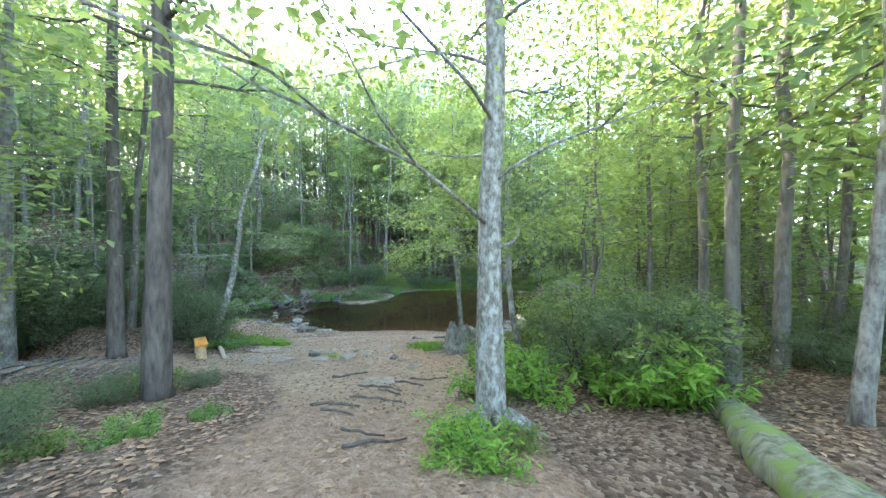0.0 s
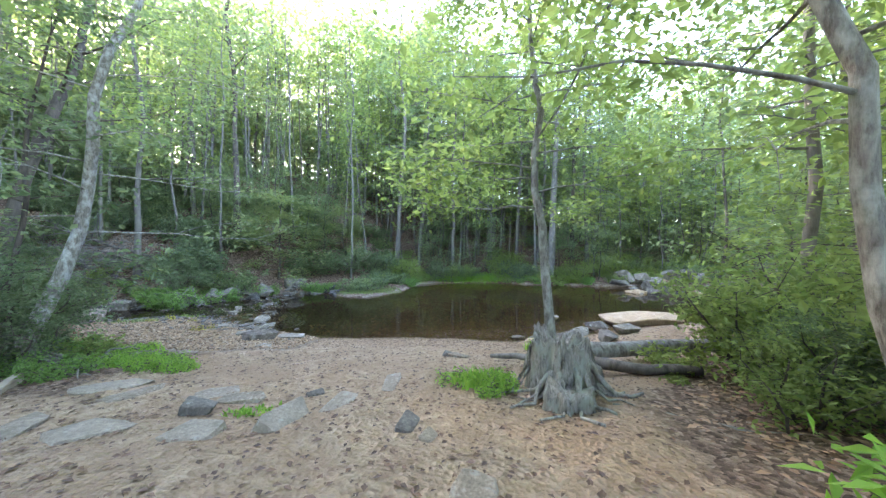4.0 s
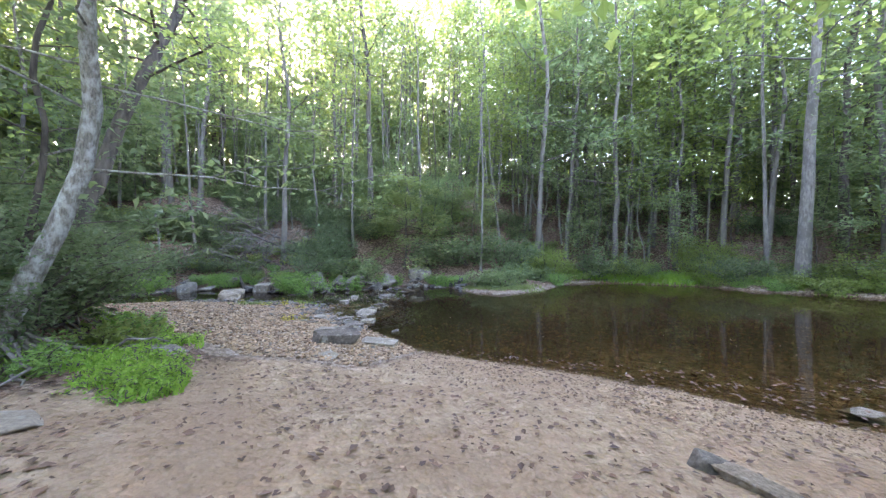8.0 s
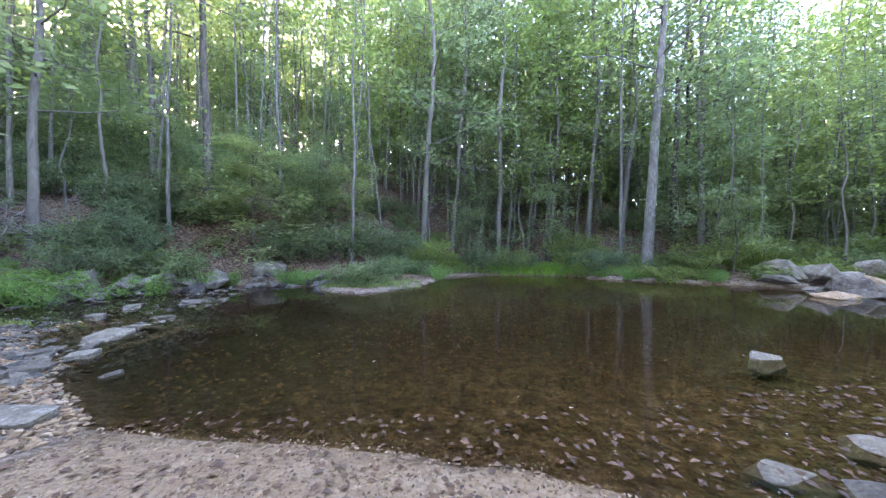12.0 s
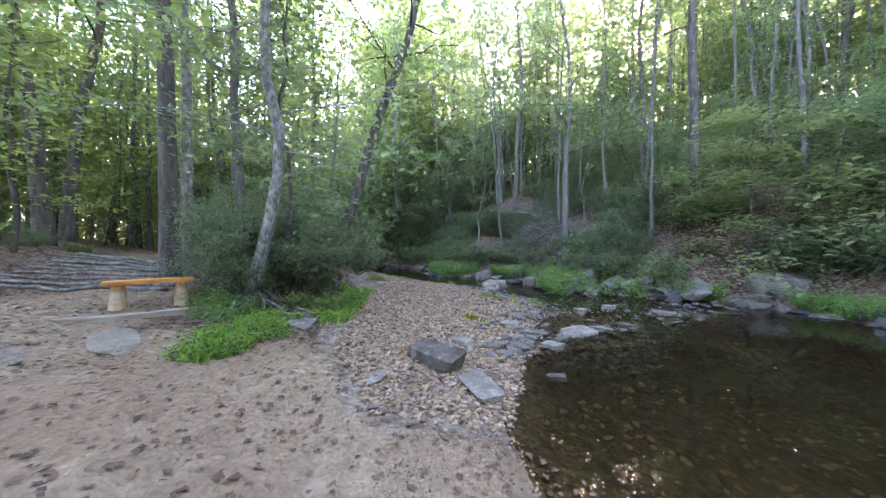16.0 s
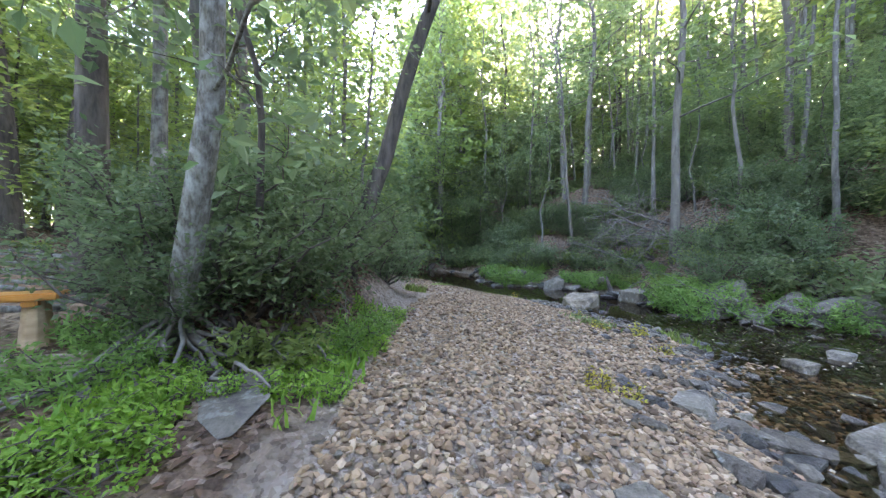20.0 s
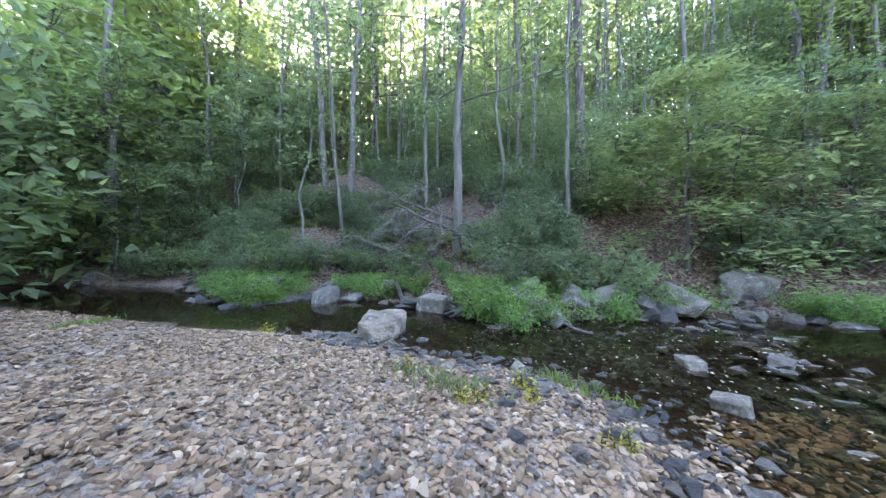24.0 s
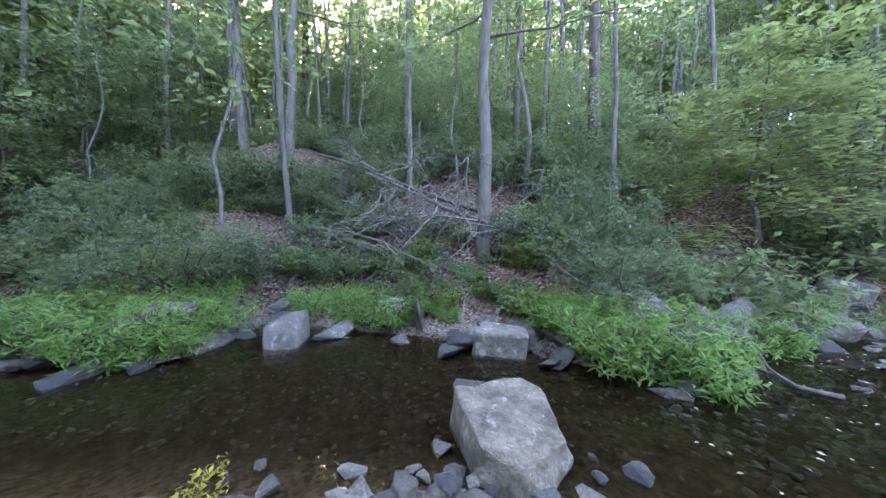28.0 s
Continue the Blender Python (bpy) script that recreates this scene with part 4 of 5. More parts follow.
# larger slabs lying in the riffle: x, y, length, width, height, turn
for k, (x, y, a, b, h, rz, m) in enumerate(((-6.9, 7.5, 0.56, 0.27, 0.1, 30, M_ROCK_PALE), (-6.86, 8.02, 0.42, 0.28, 0.1, 70, M_ROCK_BLUE), (-6.9, 8.4, 0.5, 0.26, 0.12, 40, M_ROCK_BLUE), (-7.7, 9.9, 0.95, 0.5, 0.12, 100, M_ROCK_PALE), (-6.96, 9.05, 0.45, 0.3, 0.14, 20, M_ROCK_PALE),
                                            (-8.3, 8.77, 0.55, 0.38, 0.1, 140, M_ROCK_PALE), (-7.95, 8.85, 0.3, 0.2, 0.1, 60, M_ROCK_BLUE), (-7.75, 9.15, 0.6, 0.22, 0.1, 35, M_ROCK_BLUE), (-7.35, 9.4, 0.55, 0.22, 0.09, 130, M_ROCK_BLUE), (-9.36, 11.0, 0.42, 0.26, 0.16, 10, M_ROCK_PALE), (-9.8, 12.1, 0.55, 0.32, 0.16, 120, M_ROCK_PALE), (-9.0, 13.0, 0.7, 0.34, 0.12, 80, M_ROCK_BLUE), (-7.9, 10.6, 0.8, 0.36, 0.1, 110, M_ROCK_PALE), (-8.0, 11.3, 0.55, 0.3, 0.12, 150, M_ROCK_BLUE))):
    rock("riffle_slab", 230 + k, (round(a * 0.7, 3), round(b * 0.75, 3), h), x, y, m, "flat grey slab lying in the shallow riffle", rz, 0.25, (forest.gauss(0, 5), forest.gauss(0, 5)), "slabs of the riffle", least=-0.05, points=-1)
# rocks along the foot of the far bank
done = 0
while done < 95:
    k = done
    i = forest.randrange(3, 16)
    (ax, ay), (bx, by) = FAR[i], FAR[i + 1]
    f = forest.random()
    x, y = ax + (bx - ax) * f + forest.gauss(0, 0.3), ay + (by - ay) * f + forest.gauss(0.1, 0.35)
    big = k % 6 == 0
    rock("bank_rock", 110 + k % 9, (0.85, 0.5, 0.42) if big else ((0.5, 0.36, 0.24), (0.34, 0.28, 0.2), (0.65, 0.35, 0.2))[k % 3], x, y, (M_ROCK, M_ROCK_WET, M_ROCK_BLUE, M_ROCK, M_ROCK_WET)[k % 5], "grey rock at the foot of the far bank", forest.uniform(0, 360), 0.25, (forest.gauss(0, 10), forest.gauss(0, 10)), "rocks along the far bank")
    done += 1
for k, (x, y) in enumerate(((-12.6, 12.9), (-11.7, 14.4), (-13.0, 13.3), (-18.9, 9.6), (-12.1, 13.9), (-10.6, 15.6), (-17.9, 10.8))):
    rock("outcrop", 130 + k % 3, (1.5, 0.8, 0.7), x, y, M_ROCK, "tilted lichened rock ledge on the bank", 30 + 20 * k, 0.35, (8, -16), "rock ledges on the bank")
# slabs and stones in the sand
for k, (x, y, a, b, h, rz, m, tl) in enumerate(((-4.0, 1.5, 0.7, 0.5, 0.12, 15, M_ROCK_SANDY, (0, 2)), (-3.3, 1.85, 0.85, 0.4, 0.2, 72, M_ROCK_SANDY, (24, 4)), (-4.1, 2.5, 0.7, 0.36, 0.1, 18, M_ROCK_SANDY, (0, 3)), (-2.75, 2.3, 0.8, 0.36, 0.08, 72, M_ROCK_SANDY, (0, 3)),
                                                (-2.15, 3.3, 0.9, 0.3, 0.08, 84, M_ROCK_SANDY, (3, 0)), (-1.8, 1.75, 0.55, 0.26, 0.14, 75, M_ROCK, (14, 4)), (-1.55, 1.5, 0.4, 0.22, 0.12, 60, M_ROCK_SANDY, (8, 4)), (-1.08, 5.25, 0.4, 0.24, 0.16, 30, M_ROCK, (0, 12)), (-0.85, 5.05, 0.7, 0.34, 0.09, 130, M_ROCK_SANDY, (3, 2)),
                                                (-4.4, 2.05, 0.4, 0.3, 0.22, 15, M_ROCK, (4, 14)), (-3.2, 2.75, 0.3, 0.2, 0.1, 40, M_ROCK, (6, 8)), (-0.55, 3.1, 0.34, 0.26, 0.26, 20, M_ROCK_PALE, (8, 10)))):
    rock("sand_slab", 140 + k, (round(a * 0.72, 3), round(b * 0.72, 3), h), x, y, m, "grey stone slab bedded in the sand", rz, 0.55, tl, "slabs in the sandy bank", points=-1)

# low bedrock that shows through the sand
for k, (x, y, a, b, h, rz) in enumerate(((-6.3, 3.0, 1.0, 0.5, 0.2, 40), (-5.6, 2.5, 0.9, 0.5, 0.18, 60), (-5.2, 1.6, 0.9, 0.5, 0.2, 20), (-6.0, 1.5, 1.0, 0.5, 0.2, 100), (-4.6, 2.6, 0.8, 0.5, 0.14, 15), (-2.0, -1.2, 0.9, 0.5, 0.14, 30), (-1.2, 0.4, 0.7, 0.4, 0.1, 70))):
    rock("bedded_rock", 210 + k, (a, b, h), x, y, M_ROCK_SANDY, "low sandy grey bedrock worn level with the ground", rz, 0.72, group="bedrock in the sandy bank", points=26)

# ---- cobbles and pebbles ----
M_BED = rock_mat("bed_stone", (0.10, 0.065, 0.03), (0.26, 0.18, 0.09), (0.2, 0.14, 0.06))
for k in range(150):
    f = forest.random()
    if k % 3:
        x, y = -11.2 - f * 3.6 + forest.gauss(0, 0.3), 10.3 - 1.25 * f + forest.gauss(0, 0.28)
    else:
        x, y = -8.0 - f * 3.5 + forest.gauss(0, 0.3), 9.0 + 1.2 * f + forest.gauss(0, 0.3)
    s = ((0.17, 0.13, 0.09), (0.13, 0.1, 0.07), (0.22, 0.16, 0.1))[k % 3]
    rock("cobble", 150 + k % 6, s, x, y, (M_ROCK_BLUE, M_ROCK_PALE, M_ROCK_WET, M_ROCK)[k % 4], "grey cobble at the gravel bar's edge", forest.uniform(0, 360), 0.2, (0, 0), "cobbles along the waterline", category="stone")


def pebbles(name, seed, ring, count, low, high, mat, label, extra=0.0):
    """Small stones strewn over a stretch of ground, in one mesh."""
    rng = np.random.default_rng(seed)
    xs, ys = [p[0] for p in ring], [p[1] for p in ring]
    x, y = rng.uniform(min(xs), max(xs), count * 4), rng.uniform(min(ys), max(ys), count * 4)
    ok = in_poly(x, y, ring)
    x, y = x[ok][:count], y[ok][:count]
    n = len(x)
    z = height(x, y)
    g = (1 + 5 ** 0.5) / 2
    ico = np.array([(-1, g, 0), (1, g, 0), (-1, -g, 0), (1, -g, 0), (0, -1, g), (0, 1, g), (0, -1, -g), (0, 1, -g), (g, 0, -1), (g, 0, 1), (-g, 0, -1), (-g, 0, 1)]) / 1.9
    tri = np.array([(0, 11, 5), (0, 5, 1), (0, 1, 7), (0, 7, 10), (0, 10, 11), (1, 5, 9), (5, 11, 4), (11, 10, 2), (10, 7, 6), (7, 1, 8), (3, 9, 4), (3, 4, 2), (3, 2, 6), (3, 6, 8), (3, 8, 9), (4, 9, 5), (2, 4, 11), (6, 2, 10), (8, 6, 7), (9, 8, 1)])
    s = rng.uniform(low, high, n) ** 1.0
    dims = np.stack([s * rng.uniform(0.7, 1.3, n), s * rng.uniform(0.5, 1.0, n), s * rng.uniform(0.3, 0.6, n)], 1)
    v = ico[None] * (1 + 0.22 * rng.standard_normal((n, 12, 1))) * dims[:, None] / 2
    a = rng.uniform(0, 6.28, n)
    ca, sa = np.cos(a)[:, None], np.sin(a)[:, None]
    v = np.stack([v[..., 0] * ca - v[..., 1] * sa, v[..., 0] * sa + v[..., 1] * ca, v[..., 2] + 0.25 * v[..., 0] * rng.standard_normal((n, 1))], -1)
    v += np.stack([x, y, z + dims[:, 2] * 0.25], 1)[:, None]
    t = (np.arange(n)[:, None, None] * 12 + tri[None]).reshape(-1, 3)
    return tagged(new(name, mesh_of(name, v.reshape(-1, 3), (), t, False, mat)), label, "pebbles", kind="stuff")


BAR_NEAR = [(-4.7, 7.5), (-5.0, 6.2), (-6.6, 5.5), (-10, 5.6), (-14, 6.2), (-16.5, 7.6), (-15.2, 8.7), (-13.8, 9.35), (-12.7, 9.75), (-11.6, 10.2), (-10.7, 10.5), (-10, 10.2), (-8.6, 9.5), (-7.2, 8.7), (-5.9, 8.1)]
pebbles("gravel", 1, BAR_NEAR, 21000, 0.035, 0.09, M_PEBBLE, "tan and grey river pebbles of the gravel bar")
pebbles("gravel", 2, [(-13.6, 5.6), (-22, 4.2), (-22, 5.2), (-18, 7), (-16, 7.9)], 2200, 0.05, 0.1, M_PEBBLE, "tan river pebbles at the far end of the bar")
pebbles("creek_bed_stones", 7, [(-11.9, 10.5), (-13.6, 10.2), (-16.4, 8.6), (-19, 7.4), (-18.2, 9.4), (-17, 11.4), (-13, 12)], 600, 0.015, 0.08, M_ROCK_WET, "dark wet stones on the stream's bed")
pebbles("gravel", 3, [(-6.5, 8.2), (-12, 10.2), (-13, 11.6), (-11, 14), (-8, 13), (-6, 10)], 1500, 0.05, 0.13, M_ROCK_WET, "dark wet stones on the creek bed")
pebbles("riffle_gravel", 8, [(-6.2, 7.6), (-7.2, 7.7), (-9.2, 9.3), (-9.6, 10.6), (-8.6, 12), (-7.4, 11.4), (-7.0, 9.4)], 3600, 0.03, 0.09, M_PEBBLE, "gravel washed between the stones of the riffle")
pebbles("shore_gravel", 4, [(1.0, 6.9), (1.0, 6.0), (-4.7, 6.3), (-4.7, 7.6), (-2.8, 7.7), (-0.7, 7.6)], 4200, 0.012, 0.035, M_PEBBLE, "fine tan gravel along the pool's shore")
pebbles("sand_grit", 5, SAND, 3000, 0.01, 0.03, M_PEBBLE, "small grit strewn on the sand")
pebbles("pool_bed_stones", 6, [(-5, 7.8), (1, 7.3), (5, 8.6), (7, 14), (2, 17), (-4, 13), (-6, 10)], 2600, 0.02, 0.1, M_BED, "small stones on the pool's bed")


def strewn(name, seed, ring, count, size, mat, label, lift=0.012, category="leaves"):
    rng = np.random.default_rng(seed)
    xs, ys = [p[0] for p in ring], [p[1] for p in ring]
    x, y = rng.uniform(min(xs), max(xs), count * 4), rng.uniform(min(ys), max(ys), count * 4)
    ok = in_poly(x, y, ring)
    x, y = x[ok][:count], y[ok][:count]
    b = Buf()
    leaves(b, np.stack([x, y, np.maximum(height(x, y), 0) + lift], 1), size, rng, 0.95, 0.6)
    return tagged(new(name, b.mesh(name, mat)), label, category, kind="stuff")


strewn("leaf_litter", 1, SAND, 6500, 0.075, M_SPECK, "brown dead leaves strewn over the sand")
strewn("leaf_litter", 5, BAR_NEAR, 900, 0.06, M_DEADLEAF, "brown dead leaves scattered on the gravel", 0.035)
strewn("leaf_litter", 6, [(-9.2, 2.2), (-6.8, 2.9), (-6.7, 5.2), (-9.4, 5.2), (-10.4, 3.6)], 900, 0.08, M_SPECK, "dark dead leaves below the bushes")
M_PALELEAF = leaf_mat("pale_dead_leaf", (0.3, 0.24, 0.16), (0.5, 0.44, 0.34), 0.2)
strewn("floating_leaves", 8, [(-6.4, 8.0), (-9.5, 9.9), (-12.5, 10.6), (-13, 12), (-11, 14.5), (-9, 15), (-7.4, 11)], 330, 0.045, M_PALELEAF, "pale fallen leaves and bits caught on the riffle", 0.008)
strewn("floating_leaves", 9, [(-5.2, 7.9), (0.5, 7.4), (4, 9), (3, 15), (-3, 15), (-6.5, 11)], 36, 0.045, M_PALELEAF, "few pale leaves floating on the pool", 0.006)
strewn("leaf_litter", 2, [(6, -12), (1.2, -1.5), (1.4, 2), (6, 5), (9, -2)], 5000, 0.1, M_DEADLEAF, "brown leaf litter east of the trail")
strewn("leaf_litter", 3, TRAIL, 2500, 0.09, M_DEADLEAF, "brown dead leaves on the trail")
strewn("leaf_litter", 4, [(-4, -10), (-3.4, -2.6), (-5.4, 0), (-9, 0.4), (-12, -8)], 3500, 0.1, M_DEADLEAF, "brown leaf litter beside the trail")


def grass(name, seed, cx, cy, rx, ry, count, tall, label, mat=None, rz=0.0):
    """A patch of blades, thickest in its middle."""
    rng = np.random.default_rng(seed)
    a, r = rng.uniform(0, 6.28, count), np.sqrt(rng.random(count)) * (0.75 + 0.3 * np.sin(rng.integers(0, 5, count) * 1.9))
    x, y = np.cos(a) * r * rx, np.sin(a) * r * ry
    c, s = math.cos(radians(rz)), math.sin(radians(rz))
    x, y = cx + x * c - y * s, cy + x * s + y * c
    p = np.stack([x, y, height(x, y)], 1)
    h = tall * rng.uniform(0.45, 1.15, count)
    lean = rng.standard_normal((count, 2)) * 0.45 * h[:, None]
    side = rng.standard_normal((count, 3)) * [1, 1, 0]
    side /= np.linalg.norm(side, axis=1)[:, None]
    side *= (0.008 + 0.012 * rng.random(count))[:, None]
    mid = p + np.concatenate([lean * 0.35, h[:, None] * 0.6], 1)
    tip = p + np.concatenate([lean, h[:, None]], 1)
    v = np.stack([p - side, p + side, mid + side * 0.8, mid - side * 0.8, tip], 1)
    k = np.arange(count)[:, None] * 5
    return tagged(new(name, mesh_of(name, v.reshape(-1, 3), k + [0, 1, 2, 3], k + [3, 2, 4], False, mat or M_GRASS)), label, "grass", kind="stuff")


grass("grass_patch", 1, -7.4, 4.2, 0.7, 0.38, 900, 0.13, "bright green grass patch beside a slab", rz=20)
weed = make_bush("weed_clump", 26, 0.34, 0.26, 620, 0.05, M_GRASS, "bright green low weeds in a patch", stems=9, flat=0.3, width=0.5, category="plant")
MODELS.append(weed)
for k in range(20):
    f = forest.uniform(-1, 0.35)
    x, y = -7.1 + f * 0.95 + forest.gauss(0, 0.12), 4.3 + f * 0.35 + forest.gauss(0, 0.22)
    tagged(again(weed, x, y, forest.uniform(0, 360), forest.uniform(0.5, 0.95), None, 0.02), group="weeds round the slab")
for k in range(16):
    tagged(again(weed, -6.35 + forest.gauss(0, 0.25), 4.15 + forest.gauss(0, 0.14), forest.uniform(0, 360), forest.uniform(0.5, 0.9), None, 0.02), group="weeds round the slab")
grass("grass_patch", 12, -6.35, 4.15, 0.5, 0.28, 420, 0.14, "bright green grass on the sand by the slab", rz=-8)
for k in range(16):
    tagged(again(weed, -8.9 + forest.uniform(-1.6, 1.2), 5.2 + forest.gauss(0, 0.16), forest.uniform(0, 360), forest.uniform(0.5, 1.0), None, 0.02), group="weeds round the slab")
for k in range(9):
    tagged(again(weed, -0.65 + forest.gauss(0, 0.22), 3.0 + forest.gauss(0, 0.18), forest.uniform(0, 360), forest.uniform(0.5, 1.0), None, 0.02), group="weeds beside the stump")
grass("grass_patch", 2, -0.65, 3.0, 0.5, 0.36, 500, 0.24, "tuft of green grass beside the stump")
grass("grass_patch", 3, -3.75, 2.15, 0.35, 0.14, 120, 0.07, "thin short grass between slabs", rz=30)
grass("grass_patch", 4, -10.5, 10.35, 0.6, 0.16, 110, 0.13, "sparse green weeds at the gravel's edge", M_LEAF_LIGHT)
grass("grass_patch", 5, -18.4, 6.3, 0.8, 0.2, 160, 0.12, "sparse weeds along the waterline", M_LEAF_LIGHT, -40)
grass("grass_patch", 6, -11.6, 9.3, 0.9, 0.3, 200, 0.12, "thin yellowish weeds in the gravel", M_LEAF_PALE, 10)
grass("grass_patch", 7, -13.6, 5.6, 0.5, 0.3, 260, 0.2, "green weeds in the gravel", M_LEAF_LIGHT)
grass("grass_spit", 8, -5.0, 16.8, 1.9, 1.0, 4500, 0.1, "low pale green grass on a spit in the pool", M_LEAF_PALE, 20)
grass("grass_bank", 9, 2.5, 22.8, 6.5, 0.9, 9000, 0.4, "bright green growth along the far bank", M_GRASS)
grass("grass_bank", 10, -8.9, 5.25, 1.5, 0.35, 700, 0.15, "green weeds below the bushes", M_GRASS, 0)
grass("grass_patch", 11, 1.4, 5.9, 0.5, 0.3, 600, 0.25, "green grass by the shore rocks", M_GRASS)

# ---- the bench ----
def box_mesh(name, a, b, c, mat, bevel=0.012, jag=0.0, seed=0):
    """A board of size a x b x c standing on its lower side, with softened edges."""
    bm = bmesh.new()
    bmesh.ops.create_cube(bm, size=1)
    bmesh.ops.scale(bm, vec=(a, b, c), verts=bm.verts)
    bmesh.ops.translate(bm, vec=(0, 0, c / 2), verts=bm.verts)
    bmesh.ops.subdivide_edges(bm, edges=[e for e in bm.edges if abs(e.verts[0].co.x - e.verts[1].co.x) > a * 0.9], cuts=5)
    rg = random.Random(seed)
    if jag:
        for v in bm.verts:
            v.co += Vector((0, rg.gauss(0, jag), rg.gauss(0, jag)))
    bmesh.ops.bevel(bm, geom=[e for e in bm.edges if e.is_boundary or e.calc_face_angle(0) > 0.6], offset=bevel, segments=2, affect="EDGES")
    me = bpy.data.meshes.new(name)
    bm.to_mesh(me)
    bm.free()
    me.materials.append(mat)
    return me


bx, by, brz = -7.95, 2.25, 125
bz = ground_z(bx, by)
bench = thing("bench", (bx, by, bz), "orange-stained wooden plank bench on two wooden posts", "bench", rz=brz)
part("seat", box_mesh("seat", 1.15, 0.32, 0.065, M_ORANGE, 0.012, 0.003, 1), bench, "bright orange-brown plank seat").matrix_basis = pose(0, 0, 0.40)
for side in (-0.4, 0.4):
    bm = bmesh.new()
    bmesh.ops.create_cone(bm, cap_ends=True, segments=9, radius1=0.17, radius2=0.11, depth=0.55)
    bmesh.ops.bevel(bm, geom=bm.edges[:], offset=0.01, segments=1, affect="EDGES")
    for v in bm.verts:
        v.co.x *= 0.8
        v.co += Vector((noise.noise(v.co * 9 + Vector((side * 9, 0, 0))) * 0.03, noise.noise(v.co * 8) * 0.03, 0))
    me = bpy.data.meshes.new("post")
    bm.to_mesh(me)
    bm.free()
    me.materials.append(M_POST)
    post = part("post", me, bench, "stout pale log post")
    post.matrix_basis = pose(side, 0, 0.125)
    part("bracket", box_mesh("bracket", 0.1, 0.3, 0.06, M_ORANGE), post).matrix_basis = pose(0, 0, 0.22)
board = tagged(new("timber_edging", box_mesh("timber_edging", 1.9, 0.12, 0.14, M_TIMBER, 0.012, 0.006, 3)), "weathered timber edging on the ground below the bench", "timber")
ex_, ey_ = bx + 0.5, by + 0.28
board.matrix_world = pose(ex_, ey_, ground_z(ex_, ey_) - 0.06, 0, 1.5, brz)

# ---- the stump with its roots, the tree on it, and the logs ----
def gnarly(name, seed, base, top, r0, r1, mat, label, category, sides=16, steps=14, rough=0.12, flare=1.3, wander=0.03):
    rng = np.random.default_rng(seed)
    b = Buf()
    pts = bent(rng, base, top, steps, wander)
    rad = np.linspace(r0, r1, steps)
    rad[:3] *= np.linspace(flare, 1.05, 3)
    tube(b, pts, rad, sides, rough, rng)
    return tagged(new(name, b.mesh(name, mat, True)), label, category)


sx, sy = 0.45, 2.75
sz = ground_z(sx, sy)
stump = thing("tree_stump", (sx, sy, sz), "old grey weathered stump wrapped in bare roots", "stump")
rng_s = np.random.default_rng(77)
b = Buf()
steps, sides = 30, 120
ang = np.arange(sides) * 2 * np.pi / sides
zz = np.linspace(-0.35, 0.85, steps)
fold = lambda n, ph: 1 - 2 * np.abs(np.sin(ang * n / 2 + ph))
grit = np.convolve(np.tile(rng_s.standard_normal(sides), 3), [0.3, 0.5, 0.3], "same")[sides:2 * sides]
spike = np.convolve(np.tile(rng_s.standard_normal(sides), 3), np.ones(5) / 3, "same")[sides:2 * sides]
ring = []
for i, z in enumerate(zz):
    f = i / (steps - 1)
    turn = np.roll(grit, int(f * 7))
    rr = (0.52 - 0.14 * f) * (1 + 0.10 * fold(7, 0.5 + 0.5 * f) + 0.06 * fold(13, 2 - 0.7 * f) + 0.045 * fold(29, f) + 0.035 * turn) + 0.006 * rng_s.standard_normal(sides)
    rr = rr - 0.12 * np.exp(-((ang - 4.5) / 0.16) ** 2 - ((z - 0.12) / 0.16) ** 2)
    top = z + (0.10 * np.sin(ang * 3 + 1) + 0.09 * spike) * np.clip((f - 0.7) / 0.3, 0, 1)
    ring.append(np.stack([rr * np.cos(ang), rr * np.sin(ang) * 1.15, np.broadcast_to(top, sides)], 1))
v = np.concatenate(ring + [np.array([[0, 0, 0.45]])])
i = (np.arange(steps - 1)[:, None] * sides + np.arange(sides)[None]).ravel()
j = (np.arange(steps - 1)[:, None] * sides + (np.arange(sides)[None] + 1) % sides).ravel()
k = np.arange(sides)
b.add(v, np.stack([i, j, j + sides, i + sides], 1), np.stack([(steps - 1) * sides + k, (steps - 1) * sides + (k + 1) % sides, np.full(sides, steps * sides)], 1))
part("stump_body", b.mesh("stump_body", M_STUMP, True), stump)
sides = 40
ang = np.arange(sides) * 2 * np.pi / sides
b = Buf()
zf = np.linspace(-0.3, 0.34, 9)
ring = []
for i, z in enumerate(zf):
    rr = (0.36 - 0.06 * i / 8) * (1 + 0.13 * np.sin(ang * 6 + 1) + 0.07 * rng_s.standard_normal(sides) * (0.6 + 0.2 * i / 8))
    ring.append(np.stack([-0.12 + rr * np.cos(ang), -0.62 + rr * np.sin(ang) * 0.8, z + (0.05 * rng_s.standard_normal(sides) if i == 8 else 0 * ang)], 1))
v = np.concatenate(ring + [np.array([[-0.12, -0.62, 0.26]])])
i = (np.arange(8)[:, None] * sides + np.arange(sides)[None]).ravel()
j = (np.arange(8)[:, None] * sides + (np.arange(sides)[None] + 1) % sides).ravel()
k = np.arange(sides)
b.add(v, np.stack([i, j, j + sides, i + sides], 1), np.stack([8 * sides + k, 8 * sides + (k + 1) % sides, np.full(sides, 9 * sides)], 1))
part("stump_foot", b.mesh("stump_foot", M_STUMP, True), stump, "low rotten front of the stump")
